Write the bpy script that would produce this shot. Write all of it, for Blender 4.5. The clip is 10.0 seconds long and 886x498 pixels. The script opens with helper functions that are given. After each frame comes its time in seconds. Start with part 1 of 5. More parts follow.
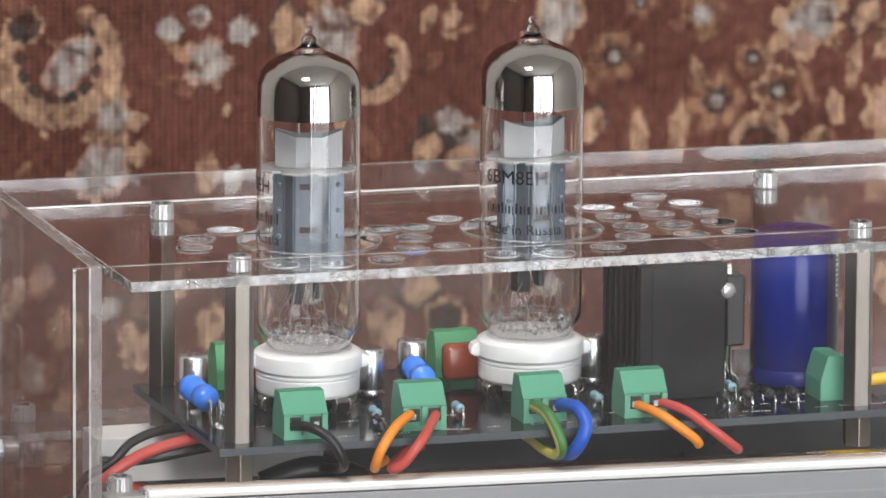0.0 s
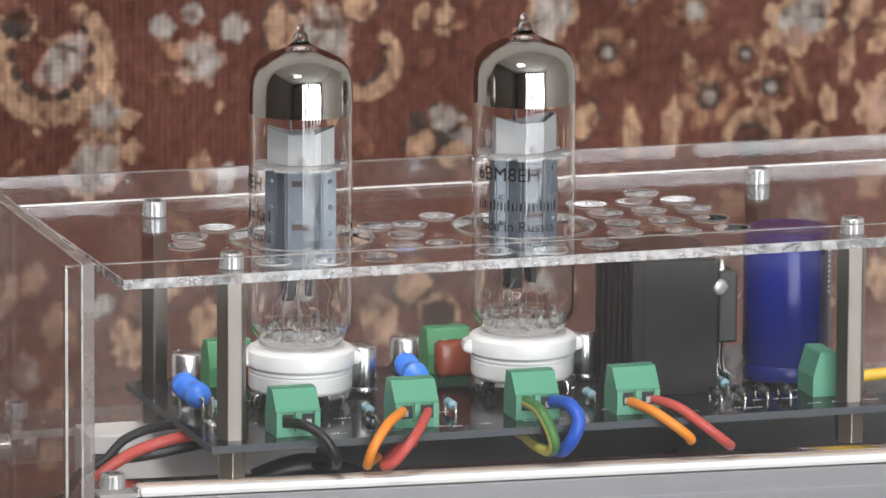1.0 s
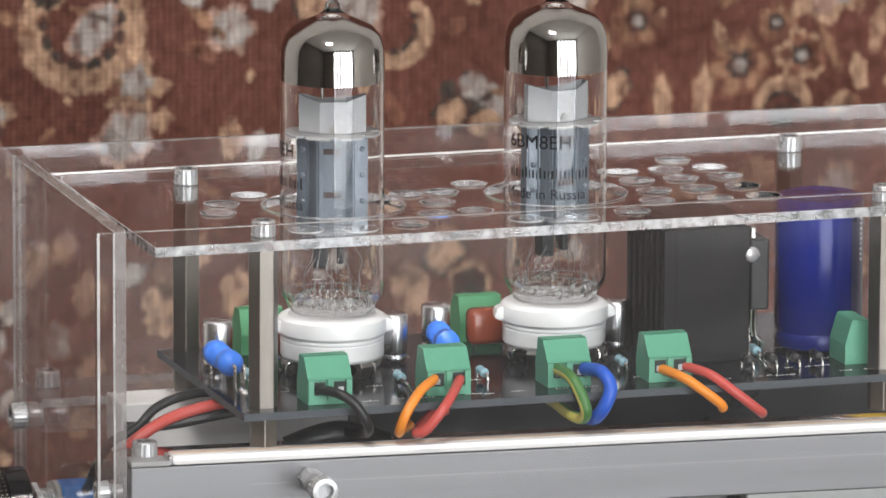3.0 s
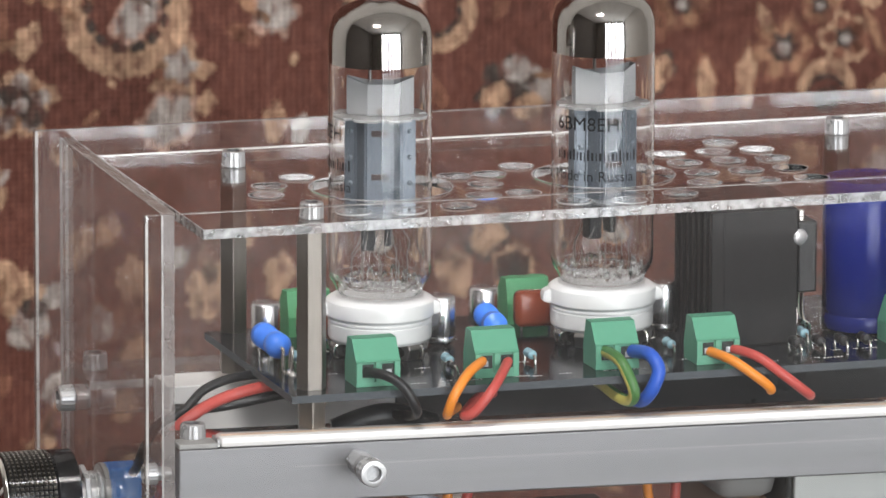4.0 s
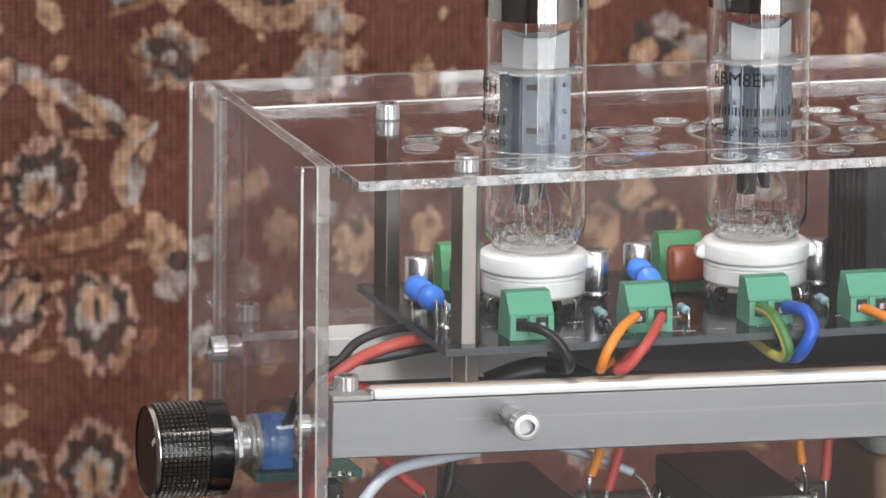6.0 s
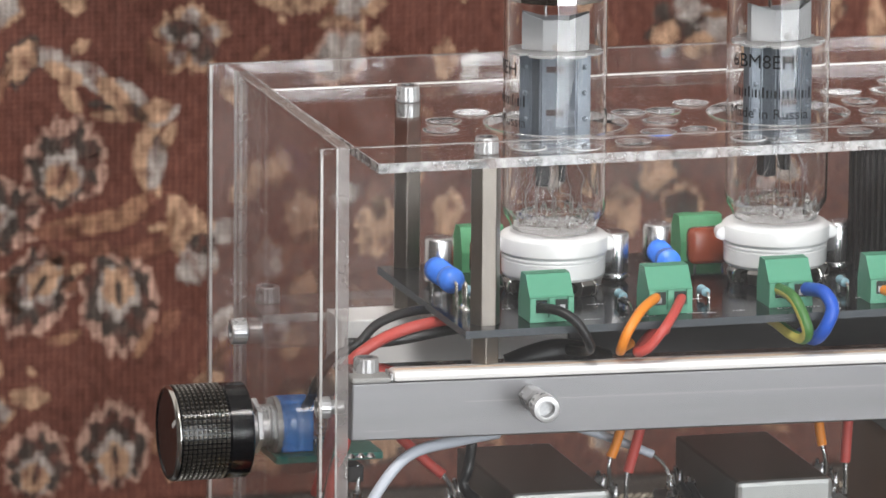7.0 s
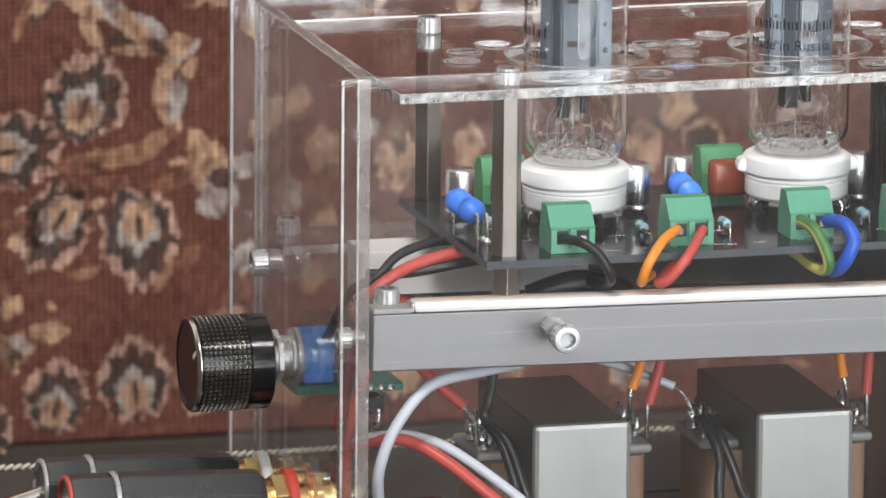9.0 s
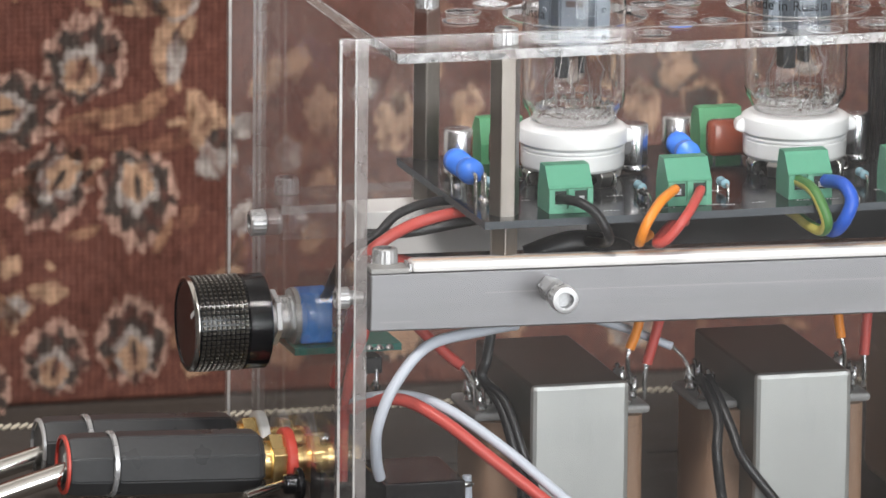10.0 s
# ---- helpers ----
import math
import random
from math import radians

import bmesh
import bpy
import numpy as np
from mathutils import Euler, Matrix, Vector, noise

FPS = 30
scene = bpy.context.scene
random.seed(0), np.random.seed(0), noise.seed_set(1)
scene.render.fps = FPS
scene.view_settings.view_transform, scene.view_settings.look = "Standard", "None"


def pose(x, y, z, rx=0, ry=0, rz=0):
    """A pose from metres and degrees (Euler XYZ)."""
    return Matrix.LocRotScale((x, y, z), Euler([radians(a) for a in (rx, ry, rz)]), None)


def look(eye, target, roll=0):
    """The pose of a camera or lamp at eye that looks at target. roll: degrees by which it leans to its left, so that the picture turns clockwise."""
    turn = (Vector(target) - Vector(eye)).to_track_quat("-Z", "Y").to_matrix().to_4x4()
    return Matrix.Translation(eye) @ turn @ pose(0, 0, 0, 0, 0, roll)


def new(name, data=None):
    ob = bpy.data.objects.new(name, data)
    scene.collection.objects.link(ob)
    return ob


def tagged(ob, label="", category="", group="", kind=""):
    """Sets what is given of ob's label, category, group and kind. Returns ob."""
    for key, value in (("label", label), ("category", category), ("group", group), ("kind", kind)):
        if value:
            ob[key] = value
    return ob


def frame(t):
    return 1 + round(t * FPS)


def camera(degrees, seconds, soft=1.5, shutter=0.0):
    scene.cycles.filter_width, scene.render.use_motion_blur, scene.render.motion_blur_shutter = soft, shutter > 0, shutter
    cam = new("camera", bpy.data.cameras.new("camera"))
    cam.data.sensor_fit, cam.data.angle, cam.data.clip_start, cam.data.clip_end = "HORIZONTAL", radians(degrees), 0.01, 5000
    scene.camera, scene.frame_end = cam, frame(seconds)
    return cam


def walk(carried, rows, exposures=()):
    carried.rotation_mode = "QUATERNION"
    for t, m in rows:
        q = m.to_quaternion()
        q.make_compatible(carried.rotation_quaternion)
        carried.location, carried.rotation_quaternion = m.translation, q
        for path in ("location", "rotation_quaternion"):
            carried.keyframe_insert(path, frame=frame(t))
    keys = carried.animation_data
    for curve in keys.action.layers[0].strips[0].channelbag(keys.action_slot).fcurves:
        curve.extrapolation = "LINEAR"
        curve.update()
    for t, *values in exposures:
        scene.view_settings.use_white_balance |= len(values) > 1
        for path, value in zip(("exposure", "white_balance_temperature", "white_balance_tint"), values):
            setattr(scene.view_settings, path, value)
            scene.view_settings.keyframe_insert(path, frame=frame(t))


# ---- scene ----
cam = camera(6.0, 10.0)
cam.data.dof.use_dof, cam.data.dof.focus_distance, cam.data.dof.aperture_fstop = True, 1.74, 52.0
PATH = [
    (0, (-0.44951, -1.62772, 0.44123), (0.04574, -0.06572, 0.11910), 0.403),
    (0.5, (-0.44908, -1.62807, 0.44139), (0.04702, -0.06644, 0.11872), 0.377),
    (1, (-0.44866, -1.62828, 0.44168), (0.04712, -0.06664, 0.11860), 0.299),
    (1.5, (-0.44813, -1.62846, 0.44190), (0.04548, -0.06628, 0.11811), 0.298),
    (2, (-0.44810, -1.62837, 0.44190), (0.04443, -0.06603, 0.11726), 0.138),
    (3.5, (-0.45137, -1.62699, 0.43972), (0.03807, -0.06478, 0.10976), 0.266),
    (4, (-0.45372, -1.62591, 0.43930), (0.03164, -0.06262, 0.10847), 0.192),
    (4.5, (-0.45669, -1.62462, 0.43895), (0.02282, -0.05982, 0.10672), 0.295),
    (5, (-0.45920, -1.62359, 0.43860), (0.01490, -0.05751, 0.10466), 0.414),
    (5.5, (-0.46062, -1.62318, 0.43814), (0.00643, -0.05542, 0.10217), 0.477),
    (6, (-0.46069, -1.62344, 0.43759), (0.00184, -0.05488, 0.09909), 0.519),
    (7.5, (-0.45877, -1.62479, 0.43630), (-0.00328, -0.05503, 0.09384), 0.408),
    (8, (-0.45902, -1.62480, 0.43515), (-0.00460, -0.05513, 0.09086), 0.397),
    (8.5, (-0.45971, -1.62446, 0.43387), (-0.00653, -0.05503, 0.08684), 0.379),
    (9, (-0.45984, -1.62420, 0.43279), (-0.00662, -0.05565, 0.08190), 0.484),
    (9.5, (-0.45953, -1.62402, 0.43216), (-0.00719, -0.05612, 0.07723), 0.484),
    (10, (-0.45882, -1.62399, 0.43185), (-0.00642, -0.05677, 0.07398), 0.550),
]
walk(cam, [(t, look(eye, target, roll)) for t, eye, target, roll in PATH],
     [(0, 0.14), (2, 0.15), (4.5, 0.17), (6, 0.21), (8, 0.24), (10, 0.30)])

# ---- world, lamps, exposure ----
scene.cycles.transparent_max_bounces = 48
world = bpy.data.worlds.new("world")
scene.world = world
world.use_nodes = True
sky = world.node_tree.nodes.new("ShaderNodeTexSky")
sky.sky_type, sky.sun_disc, sky.sun_elevation, sky.sun_rotation = "NISHITA", False, radians(40), radians(200)
world.node_tree.links.new(sky.outputs[0], world.node_tree.nodes["Background"].inputs[0])
world.node_tree.nodes["Background"].inputs[1].default_value = 0.1


def lamp(name, eye, target, sx, sy, watts, colour):
    data = bpy.data.lights.new(name, "AREA")
    data.shape, data.size, data.size_y, data.energy, data.color = "RECTANGLE", sx, sy, watts, colour
    ob = new(name, data)
    ob.matrix_world = look(eye, target)
    return ob


# daylight through the window opening behind the camera, and the ceiling lamp
for wx in (-0.5, -0.08, 0.34, 0.76, 1.18, 1.6):
    lamp("window_light", (wx, -3.02, 0.48), (wx * 0.6, 0.0, 0.2), 0.27, 2.0, 13, (0.93, 0.97, 1.0))
lamp("ceiling_light", (-0.55, -1.15, 1.66), (-0.5, -1.0, 0.0), 0.45, 0.3, 27, (1.0, 0.96, 0.93))

# ---- materials ----


def mat(name):
    m = bpy.data.materials.new(name)
    m.use_nodes = True
    t = m.node_tree
    return m, t.nodes, t.links, t.nodes["Principled BSDF"], t.nodes["Material Output"]


def surface(name, colour, rough=0.5, metal=0.0, vary=0.15, scale=200.0, bump=0.1, coat=0.0, spec=0.5, stretch=(1, 1, 1)):
    """A painted, moulded or metal surface: colour and roughness vary at two scales, with fine relief."""
    m, n, l, b, _ = mat(name)
    tc = n.new("ShaderNodeTexCoord")
    mp = n.new("ShaderNodeMapping")
    mp.inputs["Scale"].default_value = stretch
    l.new(tc.outputs["Object"], mp.inputs[0])
    big, fine = n.new("ShaderNodeTexNoise"), n.new("ShaderNodeTexNoise")
    big.inputs["Scale"].default_value, fine.inputs["Scale"].default_value = scale * 0.25, scale * 6
    big.inputs["Detail"].default_value, fine.inputs["Detail"].default_value = 4, 2
    for t in (big, fine):
        l.new(mp.outputs[0], t.inputs["Vector"])
    add = n.new("ShaderNodeMath")
    l.new(big.outputs["Fac"], add.inputs[0]), l.new(fine.outputs["Fac"], add.inputs[1])
    ramp = n.new("ShaderNodeMapRange")
    ramp.inputs[1].default_value, ramp.inputs[2].default_value = 0.6, 1.4
    ramp.inputs[3].default_value, ramp.inputs[4].default_value = 1 - vary, 1 + vary
    l.new(add.outputs[0], ramp.inputs[0])
    mul = n.new("ShaderNodeVectorMath")
    mul.operation = "SCALE"
    mul.inputs[0].default_value = colour
    l.new(ramp.outputs[0], mul.inputs["Scale"])
    l.new(mul.outputs[0], b.inputs["Base Color"])
    rr = n.new("ShaderNodeMapRange")
    rr.inputs[1].default_value, rr.inputs[2].default_value = 0.3, 0.7
    rr.inputs[3].default_value, rr.inputs[4].default_value = rough * 0.85, min(1, rough * 1.2)
    l.new(big.outputs["Fac"], rr.inputs[0]), l.new(rr.outputs[0], b.inputs["Roughness"])
    b.inputs["Metallic"].default_value, b.inputs["Coat Weight"].default_value = metal, coat
    b.inputs["Specular IOR Level"].default_value = spec
    if bump:
        bp = n.new("ShaderNodeBump")
        bp.inputs["Strength"].default_value, bp.inputs["Distance"].default_value = bump, 0.0002
        l.new(fine.outputs["Fac"], bp.inputs["Height"]), l.new(bp.outputs[0], b.inputs["Normal"])
    return m


def clear(name, tint, gloss_rough, ior=1.49, haze=0.0, hazecol=(0.8, 0.8, 0.8), smear=0.0, grain=45):
    """A thin clear sheet: sees straight through, mirrors by Fresnel, with a little surface haze and smears."""
    m, n, l, b, out = mat(name)
    n.remove(b)
    tr, gl, df = n.new("ShaderNodeBsdfTransparent"), n.new("ShaderNodeBsdfGlossy"), n.new("ShaderNodeBsdfDiffuse")
    tr.inputs[0].default_value = (*tint, 1)
    gl.inputs["Roughness"].default_value, df.inputs[0].default_value = gloss_rough, (*hazecol, 1)
    lw, pw, fr = n.new("ShaderNodeLayerWeight"), n.new("ShaderNodeMath"), n.new("ShaderNodeMapRange")
    lw.inputs[0].default_value = 0.5
    pw.operation, pw.inputs[1].default_value = "POWER", 5.0
    fr.inputs[3].default_value, fr.inputs[4].default_value = ((ior - 1) / (ior + 1)) ** 2, 1.0
    l.new(lw.outputs["Facing"], pw.inputs[0]), l.new(pw.outputs[0], fr.inputs[0])
    m1, m2 = n.new("ShaderNodeMixShader"), n.new("ShaderNodeMixShader")
    m1.inputs[0].default_value = haze
    if smear:
        tc, no, mr = n.new("ShaderNodeTexCoord"), n.new("ShaderNodeTexNoise"), n.new("ShaderNodeMapRange")
        no.inputs["Scale"].default_value, no.inputs["Detail"].default_value = grain, 6
        mr.inputs[1].default_value, mr.inputs[2].default_value = 0.35, 0.75
        mr.inputs[3].default_value, mr.inputs[4].default_value = haze, haze + smear
        l.new(tc.outputs["Object"], no.inputs["Vector"]), l.new(no.outputs["Fac"], mr.inputs[0]), l.new(mr.outputs[0], m1.inputs[0])
    l.new(tr.outputs[0], m1.inputs[1]), l.new(df.outputs[0], m1.inputs[2])
    l.new(fr.outputs[0], m2.inputs[0]), l.new(m1.outputs[0], m2.inputs[1]), l.new(gl.outputs[0], m2.inputs[2])
    l.new(m2.outputs[0], out.inputs[0])
    return m


# ACRYLIC's haze and smears also put milky reflections into the panels' colour
ACRYLIC = clear("acrylic", (0.99, 0.99, 0.99), 0.02, 1.45, 0.014, (0.85, 0.83, 0.81), smear=0.04)
CLEAN = clear("clean_acrylic", (0.992, 0.992, 0.992), 0.015, 1.42, 0.005, (0.85, 0.83, 0.81), smear=0.01)
ACRYLIC_EDGE = clear("acrylic_edge", (0.9, 0.89, 0.88), 0.12, 1.6, 0.40, (0.33, 0.30, 0.29), smear=0.3, grain=140)
SAWN = clear("sawn_acrylic", (0.9, 0.89, 0.88), 0.2, 1.6, 0.35, (0.55, 0.50, 0.47), smear=0.4, grain=140)
# light caught in the plate's outer edges, put in as white haze
OUTER_EDGE = clear("outer_edge", (0.95, 0.95, 0.95), 0.14, 2.0, 0.14, (0.88, 0.88, 0.88), smear=0.5, grain=320)
FROST = clear("frosted_acrylic", (0.97, 0.97, 0.97), 0.1, 1.45, 0.05, (0.8, 0.79, 0.78), smear=0.06)
PANEL_GLINT = clear("panel_glint", (0.9, 0.9, 0.9), 0.1, 1.9, 0.28, (0.8, 0.78, 0.76), smear=0.35, grain=160)


def solid_glass(name, colour, ior, rough=0.0):
    m, n, l, b, _ = mat(name)
    b.inputs["Base Color"].default_value = (*colour, 1)
    b.inputs["Transmission Weight"].default_value, b.inputs["IOR"].default_value, b.inputs["Roughness"].default_value = 1.0, ior, rough
    return m


GLASS = solid_glass("tube_glass", (0.98, 0.98, 0.975), 1.36)
PLEXI = solid_glass("solid_acrylic", (0.985, 0.98, 0.978), 1.49)
BEAD = solid_glass("bead_glass", (0.97, 0.97, 0.97), 1.5)
PLATE_EDGE = clear("plate_edge", (0.97, 0.97, 0.97), 0.10, 1.35, 0.0, (0.88, 0.88, 0.88), smear=0.14, grain=420)
GLASS_EDGE = clear("glass_button", (0.93, 0.93, 0.93), 0.02, 2.1, 0.02, (0.85, 0.85, 0.85), smear=0.12, grain=500)
GETTER = surface("getter_mirror", (0.38, 0.365, 0.35), 0.05, 1.0, 0.10, 160, 0.03)
MICA = surface("mica", (0.22, 0.22, 0.22), 0.35, 0, 0.05, 300, 0.05)
SHIELD = surface("white_shield", (0.21, 0.21, 0.215), 0.45, 0, 0.03, 200, 0.05)
ANODE = surface("grey_anode", (0.105, 0.12, 0.14), 0.36, 0.45, 0.18, 150, 0.1, stretch=(1, 1, 0.2))
SOOT = surface("sooted_metal", (0.03, 0.03, 0.032), 0.35, 0.5, 0.3, 300, 0.1)
SLOT = surface("slot_shade", (0.03, 0.016, 0.014), 0.7)
NICKEL = surface("nickel_wire", (0.22, 0.205, 0.195), 0.3, 1.0, 0.1, 400)
INK = surface("tube_print", (0.006, 0.006, 0.007), 0.8)
CERAMIC = surface("white_ceramic", (0.69, 0.70, 0.70), 0.3, 0, 0.03, 150, 0.05, coat=0.3)
PCB = surface("black_board", (0.010, 0.011, 0.013), 0.12, 0, 0.25, 250, 0.05, spec=0.22)
PCBEDGE = surface("board_edge", (0.06, 0.07, 0.08), 0.6, 0, 0.2, 400, 0.2)
SILK = surface("board_print", (0.75, 0.75, 0.75), 0.6)
GREEN = surface("green_plastic", (0.105, 0.35, 0.225), 0.42, 0, 0.06, 200, 0.08)
# green plastic darkened: its colour holds the shade on the rear terminal blocks
SHADED_GREEN = surface("shaded_green_plastic", (0.075, 0.27, 0.13), 0.45, 0, 0.06, 200, 0.08)
# shade inside the wire openings, put in as a near-black colour
HOLE = surface("opening_shade", (0.02, 0.03, 0.025), 0.8)
STEEL = surface("plated_steel", (0.72, 0.70, 0.66), 0.16, 1.0, 0.08, 300, 0.05)
POST = surface("nickel_post", (0.25, 0.225, 0.20), 0.32, 1.0, 0.08, 200, 0.08, stretch=(1, 1, 0.15))
BOLT = surface("zinc_bolt", (0.52, 0.52, 0.525), 0.28, 0.6, 0.15, 500, 0.15)
# darker bolt metal puts shade into screw recesses and onto terminal clamps
SHADED_STEEL = surface("shaded_steel", (0.42, 0.42, 0.425), 0.45, 1.0, 0.2, 400, 0.1)
TIN = surface("dull_tin", (0.34, 0.33, 0.32), 0.28, 1.0, 0.12, 300, 0.05)
SOLDER = surface("solder", (0.66, 0.66, 0.66), 0.25, 1.0, 0.15, 700, 0.4)
ALU = surface("brushed_aluminium", (0.27, 0.266, 0.275), 0.42, 0.85, 0.10, 60, 0.08, stretch=(0.04, 1, 1))
STRIP = surface("bright_strip", (0.93, 0.91, 0.89), 0.2, 0.0, 0.02, 100, 0.02, coat=0.6)
CREAM = surface("cream_line", (0.80, 0.62, 0.46), 0.35, 0.0, 0.05, 100, 0.02)
DECK = surface("polished_deck", (0.55, 0.55, 0.56), 0.07, 1.0, 0.05, 80, 0.02)
CAN = surface("aluminium_can", (0.66, 0.66, 0.67), 0.24, 1.0, 0.06, 300, 0.04, stretch=(1, 1, 0.1))
BLUE = surface("blue_lacquer", (0.045, 0.20, 0.78), 0.38, 0, 0.08, 300, 0.05, coat=0.1)
PALEBLUE = surface("pale_blue_lacquer", (0.25, 0.43, 0.50), 0.4, 0, 0.06, 300, 0.05)
SLEEVE = surface("blue_sleeve", (0.005, 0.013, 0.14), 0.22, 0.1, 0.1, 200, 0.05, spec=0.4)
BLACKSLEEVE = surface("dark_band", (0.02, 0.02, 0.05), 0.3, 0, 0.1, 200, 0.05)
BROWNCAP = surface("brown_epoxy", (0.20, 0.045, 0.022), 0.22, 0, 0.08, 200, 0.1, coat=0.4)
HEATSINK = surface("black_anodised", (0.018, 0.0175, 0.018), 0.5, 0.0, 0.3, 150, 0.1, spec=0.12, stretch=(1, 1, 0.1))
BLACK = surface("black_plastic", (0.012, 0.012, 0.013), 0.35, 0, 0.15, 200, 0.08)
GLOSSBLACK = surface("gloss_black", (0.008, 0.008, 0.009), 0.15, 0, 0.3, 120, 0.05)
SATIN = surface("satin_black", (0.055, 0.056, 0.058), 0.3, 0.1, 0.1, 200, 0.05)
# paler tan metal: the knurling's glints put into its colour
KNURL = surface("glinting_knurl", (0.10, 0.09, 0.078), 0.3, 0.8, 0.3, 400, 0.05)
GOLD = surface("gold_plating", (0.95, 0.70, 0.33), 0.27, 1.0, 0.06, 300, 0.03)
REDRING = surface("red_ring", (0.55, 0.07, 0.05), 0.35, 0, 0.05, 200, 0.03)
WHITERING = surface("white_ring", (0.78, 0.78, 0.77), 0.35, 0, 0.05, 200, 0.03)
TEAL = surface("teal_board", (0.02, 0.16, 0.13), 0.3, 0, 0.1, 200, 0.05)
POTBLUE = surface("pot_blue", (0.04, 0.27, 0.82), 0.35, 0, 0.06, 200, 0.05)
SHELL = surface("brushed_shell", (0.46, 0.47, 0.455), 0.40, 0.75, 0.08, 100, 0.15, stretch=(1, 1, 0.3))
CORE = surface("dark_core", (0.045, 0.045, 0.040), 0.3, 0.15, 0.45, 60, 0.03)
PAPER = surface("brown_paper", (0.30, 0.185, 0.12), 0.6, 0, 0.15, 200, 0.2)
FLANGE = surface("white_bobbin", (0.33, 0.325, 0.315), 0.5, 0, 0.08, 200, 0.05)
CLOTH = surface("dark_cloth", (0.055, 0.046, 0.040), 0.85, 0, 0.25, 300, 0.4)
HEM = surface("woven_hem", (0.05, 0.038, 0.031), 0.9, 0, 0.2, 120, 0.3)
CORD = surface("gold_cord", (0.66, 0.60, 0.48), 0.6, 0, 0.2, 500, 0.3)
DARKWALL = surface("dark_wall_paint", (0.085, 0.074, 0.067), 0.8, 0, 0.1, 8, 0.1)
SOUTHWALL = surface("south_wall_paint", (0.15, 0.135, 0.125), 0.8, 0, 0.06, 8, 0.1)
WALL = surface("wall_paint", (0.55, 0.52, 0.49), 0.8, 0, 0.04, 8, 0.1)
CEILING = surface("ceiling_paint", (0.78, 0.77, 0.75), 0.8, 0, 0.03, 8, 0.1)
FLOORM = surface("brown_floor", (0.16, 0.09, 0.05), 0.5, 0, 0.2, 10, 0.1)
WIRES = {k: surface(k + "_wire", c, 0.38, 0, 0.05, 200, 0.05) for k, c in dict(
    black=(0.012, 0.012, 0.013), red=(0.56, 0.08, 0.065), orange=(0.88, 0.28, 0.025), blue=(0.022, 0.11, 0.58),
    white=(0.56, 0.60, 0.67), yellow=(0.75, 0.45, 0.03), steel=(0.55, 0.5, 0.45)).items()}


def striped():
    m, n, l, b, _ = mat("yellow_green_wire")
    at, mr = n.new("ShaderNodeAttribute"), n.new("ShaderNodeMath")
    at.attribute_name = "round"
    mr.operation, mr.inputs[1].default_value = "GREATER_THAN", 0.68
    mx = n.new("ShaderNodeMix")
    mx.data_type = "RGBA"
    mx.inputs["A"].default_value, mx.inputs["B"].default_value = (0.07, 0.20, 0.05, 1), (0.55, 0.50, 0.12, 1)
    l.new(at.outputs["Fac"], mr.inputs[0]), l.new(mr.outputs[0], mx.inputs["Factor"])
    l.new(mx.outputs["Result"], b.inputs["Base Color"])
    b.inputs["Roughness"].default_value = 0.4
    return m


WIRES["striped"] = striped()


